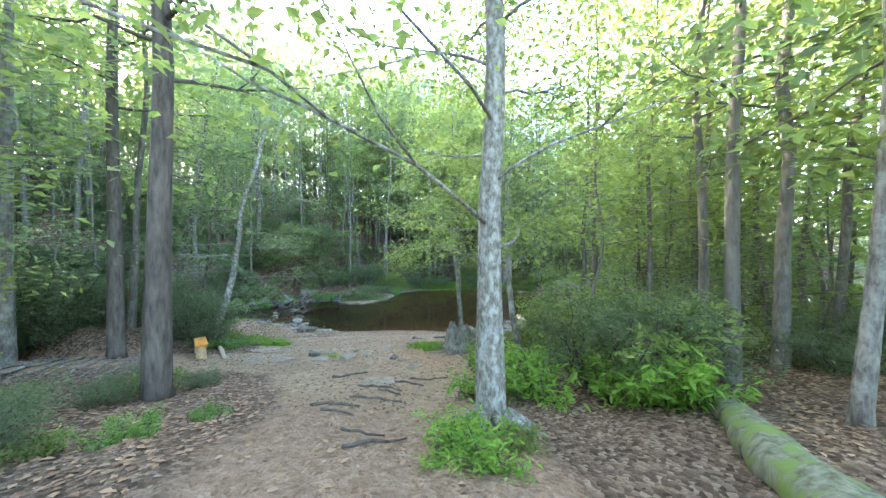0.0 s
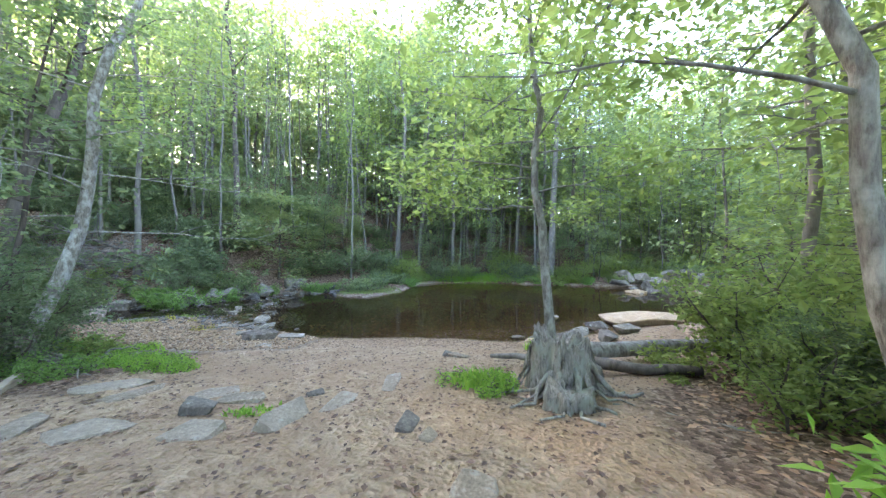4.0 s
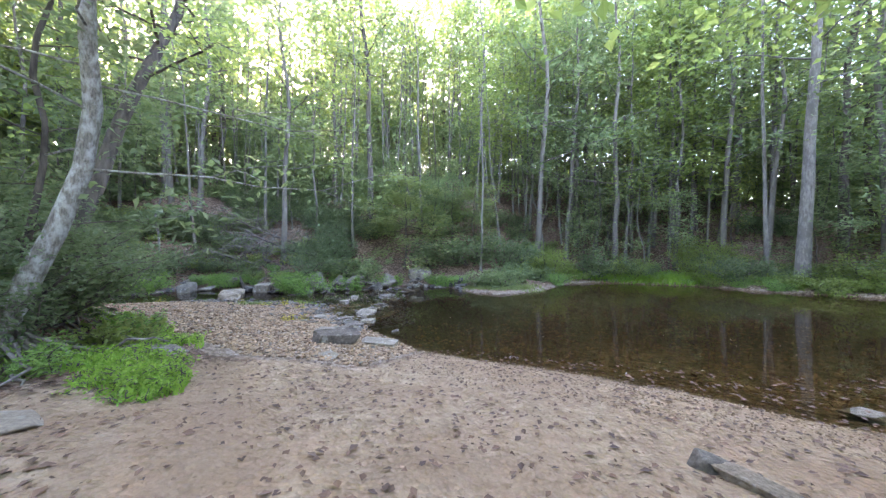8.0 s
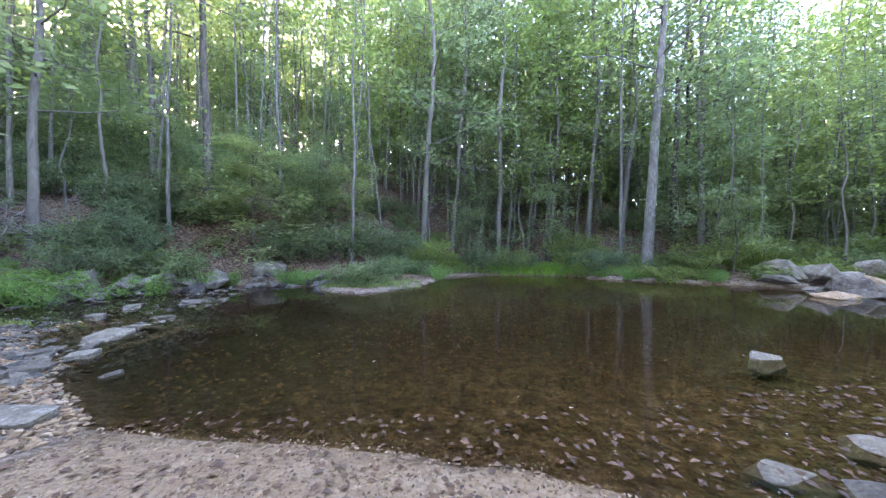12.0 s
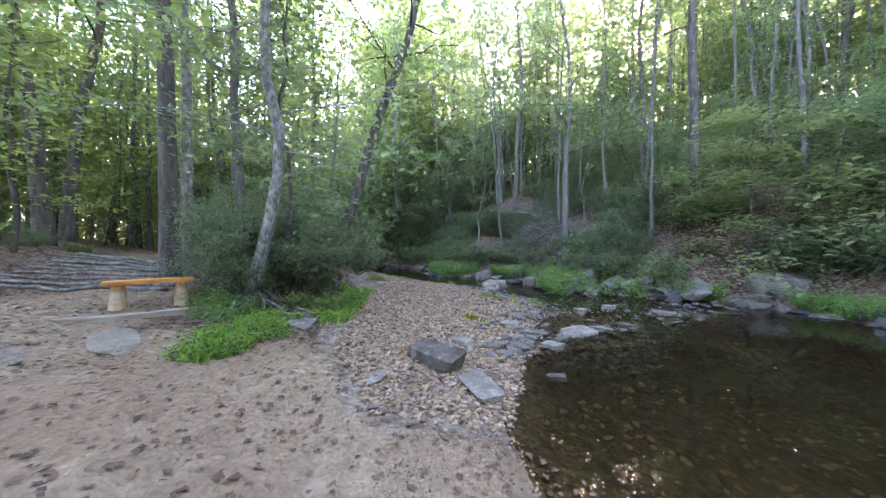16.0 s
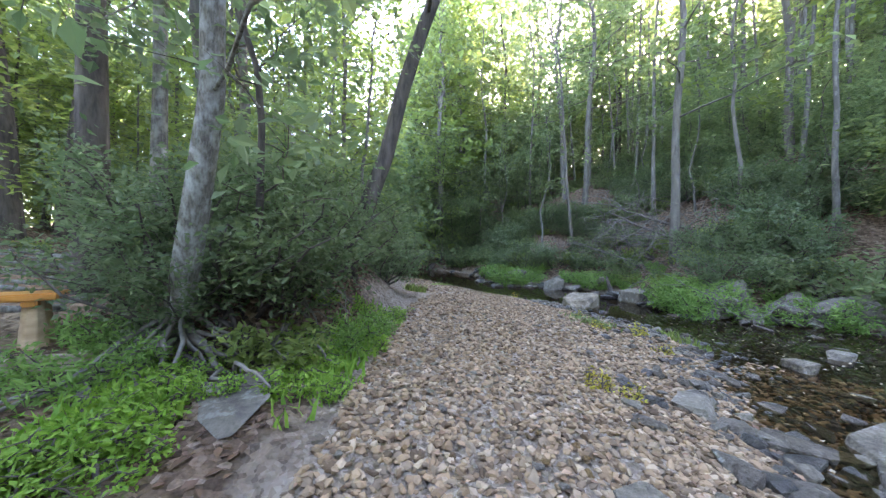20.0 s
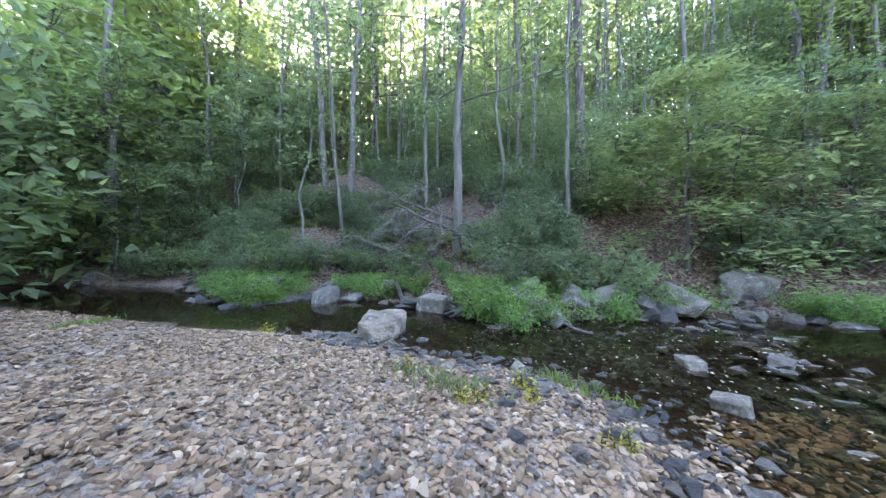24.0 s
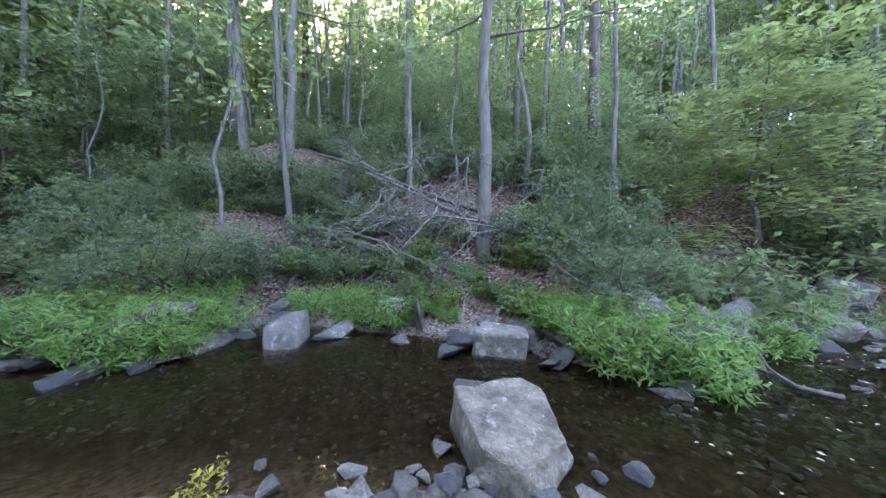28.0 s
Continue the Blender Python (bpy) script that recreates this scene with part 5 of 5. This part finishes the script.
for k in range(17):
    a = -2.6 + k * 0.24 + rng_s.normal(0, 0.1) if k < 12 else rng_s.uniform(0, 6.28)
    r0, wa, far_r = 0.40, a, rng_s.uniform(0.2, 0.75)
    pts = [(r0 * math.cos(a) * 0.85, r0 * math.sin(a) * 0.95, rng_s.uniform(0.35, 0.75))]
    for q in range(1, 7):
        f = q / 6
        wa += rng_s.normal(0, 0.13)
        rr = 0.42 + f * f * far_r
        lx, ly = rr * math.cos(wa), rr * math.sin(wa) * 1.12
        gz = ground_z(sx + lx, sy + ly) - sz
        pts.append((lx, ly, max(gz + 0.02, pts[0][2] * (1 - f * 1.25) + 0.02)))
    b = Buf()
    tube(b, np.array(pts), np.linspace(0.06, 0.018, 7) * rng_s.uniform(0.5, 1.3), 7, 0.08, rng_s)
    part("root", b.mesh("root", M_STUMP, True), stump)

pool_tree = make_tree("shore_tree", 51, 9.5, 0.105, 0.32, 3.2, 28, 11000, 0.115, M_BARK_GREY, M_LEAF_LIGHT, "slim grey-barked tree growing beside the stump", split=True, lean=(-0.35, 0.5), clump=0.3, wander=0.07, up=(0.0, 0.5))
place(pool_tree, 0.75, 3.75)
gnarly("fallen_log", 61, (1.3, 4.6, 0.5), (5.6, 4.6, 0.62), 0.17, 0.13, M_BARK_GREY, "grey fallen log lying beyond the stump", "log", 12, 14, 0.05, 1.0, 0.03)
gnarly("fallen_log", 62, (1.4, 4.0, 0.52), (3.2, 3.3, 0.56), 0.11, 0.08, M_BARK_DARK, "shorter dark log beside the stump", "log", 10, 10, 0.06, 1.0)
gnarly("driftwood", 63, (-0.3, 4.3, 0.52), (1.0, 3.7, 0.62), 0.04, 0.09, M_DEAD, "bleached driftwood branch on the sand", "driftwood", 8, 10, 0.08, 1.0)
rock("stump_slab", 170, (0.9, 0.4, 0.3), 1.25, 3.35, M_ROCK, "grey slab leaning beside the stump", 60, 0.1, (24, 10))
gnarly("sand_root", 64, (0.9, 2.1, 0.6), (2.6, 1.2, 0.68), 0.03, 0.02, M_DEAD, "bare root on the sand", "root", 7, 10, 0.1, 1.0, 0.05)

# ---- trees near the walk ----
front = make_tree("beech_tree", 52, 15, 0.2, 0.17, 3.8, 28, 10000, 0.12, M_BARK_MOTTLED, M_LEAF_LIGHT, "big mottled grey-barked tree beside the trail", thick=0.6, split=True, clump=0.55, flare=1.6, wander=0.05, up=(0.25, 0.7), droop=0.02)
place(front, -0.02, -4.0, 40)
rng_f = np.random.default_rng(9)
for k in range(9):
    a = k * 0.7 + rng_f.normal(0, 0.15)
    pts = []
    for q in range(6):
        rr = 0.2 + q * 0.12
        X, Y = -0.02 + rr * math.cos(a + 0.05 * q), -4.0 + rr * math.sin(a + 0.05 * q)
        pts.append((X, Y, ground_z(X, Y) + (0.2 - 0.05 * q if q < 5 else -0.03)))
    b = Buf()
    w = front.matrix_world.inverted()
    tube(b, np.array([w @ Vector(p) for p in pts]), np.linspace(0.085, 0.02, 6), 7, 0.06, rng_f)
    part("root", b.mesh("root", M_BARK_MOTTLED, True), front)
place(make_tree("slim_tree", 67, 10.5, 0.09, 0.25, 3.4, 24, 8000, 0.12, M_BARK_GREY, M_LEAF_LIGHT, "slim tree leaning over the sandy bank", split=True, lean=(-1.2, 0.6), clump=0.4, wander=0.08), 1.8, -0.1)
dark_1 = make_tree("dark_tree", 53, 17, 0.23, 0.35, 3.6, 18, 2600, 0.2, M_BARK_DARK, M_LEAF, "dark furrowed trunk of a tall tree beside the trail", split=True, clump=0.45, flare=1.4, wander=0.06, lean=(0.3, -0.2))
place(dark_1, -6.2, -1.8)
place(make_tree("dark_tree", 54, 18, 0.2, 0.4, 3.4, 18, 2600, 0.2, M_BARK_DARK, M_LEAF, "second dark trunk standing behind the first", split=True, clump=0.45, wander=0.06, lean=(0.4, 0.2)), -11.4, -3.9)
place(make_tree("side_tree", 55, 16, 0.10, 0.35, 3.0, 18, 2600, 0.2, M_BARK_GREY, M_LEAF_LIGHT, "slim grey tree standing in the leaf litter", clump=0.45, wander=0.05), 4.7, -4.9)
place(make_tree("bank_tree", 56, 11, 0.125, 0.22, 3.2, 24, 5600, 0.105, M_BARK_MOTTLED, M_LEAF, "grey tree arching over the bank near the bench", thick=0.6, split=True, lean=(1.6, 1.9), clump=0.32, wander=0.12, up=(0.0, 0.4), droop=0.12), -8.45, 3.65)
place(make_tree("leaning_tree", 57, 14, 0.15, 0.3, 3.2, 22, 6000, 0.11, M_BARK_DARK, M_LEAF_LIGHT, "dark trunk leaning out towards the creek", split=True, lean=(-0.6, 4.2), clump=0.36, wander=0.08), -10.6, 4.7)
place(make_tree("straight_tree", 58, 18, 0.19, 0.4, 3.2, 18, 2600, 0.2, M_BARK_DARK, M_LEAF_LIGHT, "straight dark trunk behind the bench", split=True, clump=0.45, wander=0.03), -9.7, 1.4)
place(make_tree("straight_tree", 59, 18, 0.15, 0.4, 3.2, 18, 2600, 0.2, M_BARK_GREY, M_LEAF_LIGHT, "straight grey trunk behind the bench", clump=0.45, wander=0.03), -11.6, 0.6)
place(make_tree("creek_tree", 60, 7, 0.05, 0.2, 1.8, 14, 1700, 0.14, M_BARK_DARK, M_LEAF_DARK, "thin dark understory tree beside the bank tree", clump=0.3, wander=0.1, lean=(0.8, 0.4)), -9.2, 4.0)
bush_broad = make_bush("broadleaf_bush", 25, 0.9, 1.1, 900, 0.16, M_GRASS, "bush with long bright green leaves in rosettes", stems=9, width=0.34, flat=0.5)
MODELS.append(bush_broad)
# bushes that fill the bank west of the bench and beside the trail
for mod, x, y, sc, rz in ((bank_bush, -9.2, 4.0, 0.95, 0), (bank_bush, -10.2, 4.2, 0.9, 50), (bank_bush, -8.6, 3.4, 0.8, 90), (bank_bush, -11.4, 4.6, 0.9, 170), (bank_bush, -12.2, 5.0, 0.8, 20), (shrub_tall, -10.6, 3.6, 0.9, 140), (bank_bush, -13.0, 4.6, 0.9, 210),
                          (bush_low, -8.4, 4.6, 0.7, 10), (shrub_tall, 2.6, -2.4, 1.0, 30), (shrub_tall, 4.2, -1.9, 1.05, 120), (bush_broad, 2.5, -3.3, 0.9, 160), (bush_broad, 3.3, -3.9, 0.8, 250), (bush_low, 0.05, -4.9, 0.45, 30), (bush_mid, 0.9, -1.9, 0.8, 10), (bush_low, -0.5, -4.7, 0.5, 80), (bush_broad, 0.75, -1.2, 0.9, 200), (bush_broad, 0.55, -2.1, 1.0, 20), (bush_broad, 1.1, -2.7, 0.95, 110), (bush_broad, -0.75, -4.95, 0.5, 60), (bush_broad, -0.45, -5.3, 0.5, 150), (bush_broad, 2.9, -3.6, 1.1, 330), (shrub_tall, 3.5, -2.9, 0.95, 70),
                          (bush_tall, 2.8, 1.5, 0.6, 60), (bush_tall, 3.9, 3.0, 1.0, 160), (bush_low, 3.0, 3.6, 0.8, 20), (bush_tall, 5.4, 3.2, 1.2, 0), (bush_tall, 5.0, 1.2, 1.2, 50), (plant_bank, -4.9, -4.0, 0.7, 0), (bank_bush, -6.8, -4.6, 0.4, 90), (bank_bush, -5.9, -0.9, 0.35, 60), (plant_bank, -4.4, -3.2, 0.5, 40), (plant_bank, -7.7, 3.55, 0.9, 40), (plant_bank, -8.3, 3.2, 0.9, 140), (plant_bank, -9.3, 5.3, 0.8, 10), (plant_bank, -8.9, 5.05, 0.7, 80),
                          (plant_bank, -13.2, 12.45, 1.5, 0), (plant_bank, -12.7, 12.3, 1.4, 60), (plant_bank, -12.9, 12.9, 1.4, 200), (plant_bank, -19.0, 9.2, 1.5, 230), (plant_bank, -18.6, 9.3, 1.2, 300), (plant_bank, -17.6, 11.9, 1.0, 40), (plant_bank, -13.9, 12.9, 1.2, 100), (plant_bank, -12.2, 13.3, 1.2, 30), (plant_bank, -11.6, 14.2, 1.3, 80), (plant_bank, -19.6, 9.1, 1.5, 20), (plant_bank, -18.7, 9.7, 1.4, 70), (plant_bank, -20.4, 9.0, 1.4, 130), (plant_bank, -10.4, 15.7, 1.2, 10)):
    again(mod, x, y, rz, sc, None, 0.05)

for k in range(26):
    x, y = forest.uniform(-19.5, -14.2), forest.uniform(12.2, 14.6)
    if off_water(x, y, True, 0.25):
        tagged(again((bush_low, plant_bank, bush_mid)[k % 3], x, y, forest.uniform(0, 360), forest.uniform(0.4, 0.75), None, 0.04), group="undergrowth on the steep bank")

# ---- fallen wood on the far slope ----
def fallen(name, seed, x, y, rz, length, r, rise, twigs, label):
    """A bare fallen crown: a stem with grey branches and twigs."""
    rng = np.random.default_rng(seed)
    ob = thing(name, (x, y, ground_z(x, y)), label, "fallen tree", rz=rz)
    b = Buf()
    pts = bent(rng, (0, 0, 0.1), (length, 0, rise), 10, 0.08)
    tube(b, pts, np.linspace(r, r * 0.4, 10), 8, 0.05, rng)
    part("trunk", b.mesh("trunk", M_BARK_DARK, True), ob)
    for k in range(twigs):
        b = Buf()
        q = pts[rng.integers(2, 10)]
        a = rng.uniform(0, 6.28)
        br = limb(rng, b, q, (math.cos(a) * 0.8 + 0.5, math.sin(a), rng.uniform(-0.5, 0.8)), rng.uniform(1.2, 2.8), r * 0.34, 7, 0.12)
        for s in range(8):
            c = br[rng.integers(2, 7)]
            limb(rng, b, c, rng.standard_normal(3) + [0.3, 0, -0.1], rng.uniform(0.5, 1.2), r * 0.16, 4, 0.2, 3)
        part("branch", b.mesh("branch", M_DEAD, True), ob, "bare grey branch")
    return ob


fallen("fallen_tree", 71, -16.6, 13.9, 170, 4.2, 0.11, 1.3, 24, "bare grey fallen tree crown on the slope")
fallen("fallen_tree", 72, -16.4, 12.9, 118, 2.6, 0.09, 1.4, 4, "dead trunk lying down the bank")
fallen("fallen_tree", 77, -15.6, 14.3, 160, 3.4, 0.07, 1.0, 18, "bare grey fallen tree crown on the slope")
fallen("fallen_tree", 78, -16.9, 13.4, 185, 3.0, 0.06, 0.9, 16, "tangle of bare grey dead branches on the slope")
fallen("fallen_tree", 79, -15.9, 15.2, 200, 3.6, 0.07, 1.5, 14, "bare grey fallen tree crown on the slope")
fallen("fallen_tree", 73, -12.0, 15.0, 195, 4.2, 0.07, 0.5, 6, "thin fallen trunk along the bank")
fallen("fallen_tree", 74, -4.4, 28.6, 70, 3.0, 0.09, 1.6, 10, "bare grey snag on the far slope")
fallen("fallen_tree", 75, 2.2, 29.5, 20, 3.4, 0.09, 0.4, 5, "bare fallen branches on the far slope")
fallen("fallen_tree", 80, -17.8, 12.6, 150, 3.2, 0.06, 0.7, 16, "tangle of bare grey dead branches on the slope")
fallen("fallen_tree", 81, -14.6, 14.6, 200, 3.8, 0.06, 1.6, 14, "bare grey fallen tree crown on the slope")
fallen("fallen_tree", 82, -18.8, 11.6, 165, 3.0, 0.05, 0.5, 14, "grey dead branches lying along the bank")
fallen("fallen_tree", 83, -12.3, 14.2, 170, 3.0, 0.05, 0.3, 3, "thin fallen trunk along the bank")
fallen("fallen_tree", 84, -24.0, 10.4, 140, 3.6, 0.06, 1.2, 14, "bare grey fallen tree crown on the slope")
fallen("fallen_branch", 76, -11.2, 12.6, 150, 1.3, 0.03, 0.2, 3, "small dead branch caught on stones")
# the bare roots below the bushes
for k in range(12):
    rng = np.random.default_rng(300 + k)
    x0, y0 = -8.3 + rng.normal(0, 0.5), 4.0 + rng.normal(0, 0.25)
    a = rng.uniform(0.2, 1.9)
    pts = []
    for q in range(8):
        X, Y = x0 + math.cos(a) * q * 0.17 + rng.normal(0, 0.03), y0 + math.sin(a) * q * 0.17 + rng.normal(0, 0.03)
        pts.append((X, Y, ground_z(X, Y) + 0.07 - 0.012 * q + rng.normal(0, 0.015)))
    b = Buf()
    tube(b, np.array(pts), np.linspace(0.03, 0.012, 8), 6, 0.08, rng)
    tagged(new("bare_root", b.mesh("bare_root", M_BARK_DARK, True)), "bare grey root on the bank below the bushes", "root", "bare roots on the bank")
for k in range(22):
    rng = np.random.default_rng(340 + k)
    x0, y0 = -10.9 + k * 0.125 + rng.normal(0, 0.1), 4.35 + rng.normal(0, 0.12)
    a, n = rng.uniform(0.5, 2.6), int(rng.integers(7, 12))
    pts = []
    for q in range(n):
        a += rng.normal(0, 0.22)
        x0, y0 = x0 + math.cos(a) * 0.13, y0 + abs(math.sin(a)) * 0.085
        pts.append((x0, y0, ground_z(x0, y0) + 0.16 * math.sin(2.8 * q / n) + 0.02 + rng.normal(0, 0.02)))
    b = Buf()
    tube(b, np.array(pts), np.linspace(0.02, 0.008, n) * rng.uniform(0.6, 1.2), 7, 0.06, rng)
    tagged(new("bare_root", b.mesh("bare_root", M_DEAD, True)), "pale washed-out root hanging from the bank", "root", "bare roots on the bank")
for k in range(16):
    rng = np.random.default_rng(380 + k)
    a = -0.55 + k * 0.16 + rng.normal(0, 0.06)
    length, n = rng.uniform(0.55, 1.35), 9
    pts = []
    for q in range(n):
        f = q / (n - 1)
        a += rng.normal(0, 0.09)
        X, Y = -8.4 + math.cos(a) * (0.12 + length * f), 3.72 + math.sin(a) * (0.12 + length * f) * 0.85
        pts.append((X, Y, ground_z(X, Y) + 0.30 * (1 - f) ** 1.5 + 0.09 * math.sin(3.0 * f + k) * (1 - f) + 0.015))
    b = Buf()
    tube(b, np.array(pts), np.linspace(0.034, 0.011, n) * rng.uniform(0.5, 1.15), 7, 0.08, rng)
    tagged(new("bare_root", b.mesh("bare_root", M_DEAD, True)), "pale bare root spreading from the bank tree", "root", "bare roots on the bank")
# roots that make steps across the western trail
for k in range(14):
    rng = np.random.default_rng(400 + k)
    f = k / 13
    cx, cy = -8.6 - 4.0 * f, 0.7 - 1.6 * f
    pts = []
    for q in range(9):
        X, Y = cx + (q - 4) * 0.10 + rng.normal(0, 0.03), cy - (q - 4) * 0.3 + rng.normal(0, 0.05)
        pts.append((X, Y, ground_z(X, Y) + 0.02 + rng.normal(0, 0.012)))
    b = Buf()
    tube(b, np.array(pts), np.linspace(0.05, 0.025, 9) * rng.uniform(0.7, 1.2), 7, 0.08, rng)
    tagged(new("trail_root", b.mesh("trail_root", M_BARK_GREY, True)), "tree root crossing the worn trail", "root", "roots across the trail")
for k in range(11):
    rng = np.random.default_rng(450 + k)
    cx, cy = -1.5 + rng.uniform(-1.2, 1.1), -4.6 + k * 0.42
    a = rng.normal(0.3, 0.5)
    n = int(rng.integers(6, 11))
    pts = []
    for q in range(n):
        X, Y = cx + (q - n / 2) * 0.12 * math.cos(a) + rng.normal(0, 0.025), cy + (q - n / 2) * 0.12 * math.sin(a) + rng.normal(0, 0.03)
        pts.append((X, Y, ground_z(X, Y) + 0.018 + rng.normal(0, 0.006)))
    b = Buf()
    tube(b, np.array(pts), np.linspace(0.028, 0.012, n) * rng.uniform(0.7, 1.3), 7, 0.08, rng)
    tagged(new("trail_root", b.mesh("trail_root", M_BARK_DARK, True)), "thin tree root showing in the sandy trail", "root", "roots across the trail")
# mossy log in the litter near the big tree
M_MOSS = bark_mat("mossy_bark", (0.05, 0.06, 0.03), (0.2, 0.2, 0.15), (0.12, 0.17, 0.05), 1.3)
gnarly("mossy_log", 66, (3.9, -3.6, ground_z(3.9, -3.6) + 0.06), (1.75, -6.9, ground_z(1.75, -6.9) + 0.12), 0.2, 0.3, M_MOSS, "moss-covered fallen log in the leaf litter", "log", 12, 14, 0.05, 1.0)

# single pebbles of the bar, each one by itself
PEB = [make_rock(500 + k, ((0.09, 0.065, 0.035), (0.07, 0.055, 0.03), (0.11, 0.075, 0.04))[k % 3], 11, 0.6, 0) for k in range(9)]
for k, me in enumerate(PEB):
    me.materials.append((M_ROCK_TAN, M_ROCK, M_ROCK_PALE, M_BED)[k % 4])
made = 0
while made < 300:
    x, y = forest.uniform(-14, -5), forest.uniform(5.5, 9.8)
    if in_poly(np.array([x]), np.array([y]), BAR_NEAR)[0]:
        ob = new("pebble", PEB[made % 9])
        ob.parent = ground
        ob.matrix_world = pose(x, y, ground_z(x, y) + 0.008, forest.gauss(0, 10), forest.gauss(0, 10), forest.uniform(0, 360))
        made += 1
# small yellowish weeds on the bar
M_YELLOW = leaf_mat("yellow_weed", (0.24, 0.24, 0.04), (0.42, 0.36, 0.06), 0.4)
yweed = make_bush("yellow_weed", 29, 0.2, 0.2, 160, 0.05, M_YELLOW, "small yellowing weed growing in the gravel", stems=6, category="plant")
place(yweed, -8.6, 8.0)
for x, y, s in ((-8.35, 8.15, 0.8), (-9.9, 9.6, 0.7), (-11.0, 9.2, 0.8), (-12.2, 9.3, 0.7), (-10.8, 9.75, 1.0), (-15.4, 8.7, 0.9)):
    tagged(again(yweed, x, y, forest.uniform(0, 360), s), group="yellow weeds in the gravel")
# a scrap of green plastic in the weeds
M_SCRAP = Mat("green_plastic", 0.4, 0.4).color((0.10, 0.42, 0.27)).m
scrap = tagged(new("plastic_scrap", box_mesh("plastic_scrap", 0.07, 0.05, 0.04, M_SCRAP, 0.006, 0.004, 5)), "small green plastic scrap lying in the weeds", "litter")
scrap.matrix_world = pose(-6.75, 4.15, ground_z(-6.75, 4.15), 8, 5, 30)
for m in MODELS:
    for o in (*m.children_recursive, m):
        bpy.data.objects.remove(o)
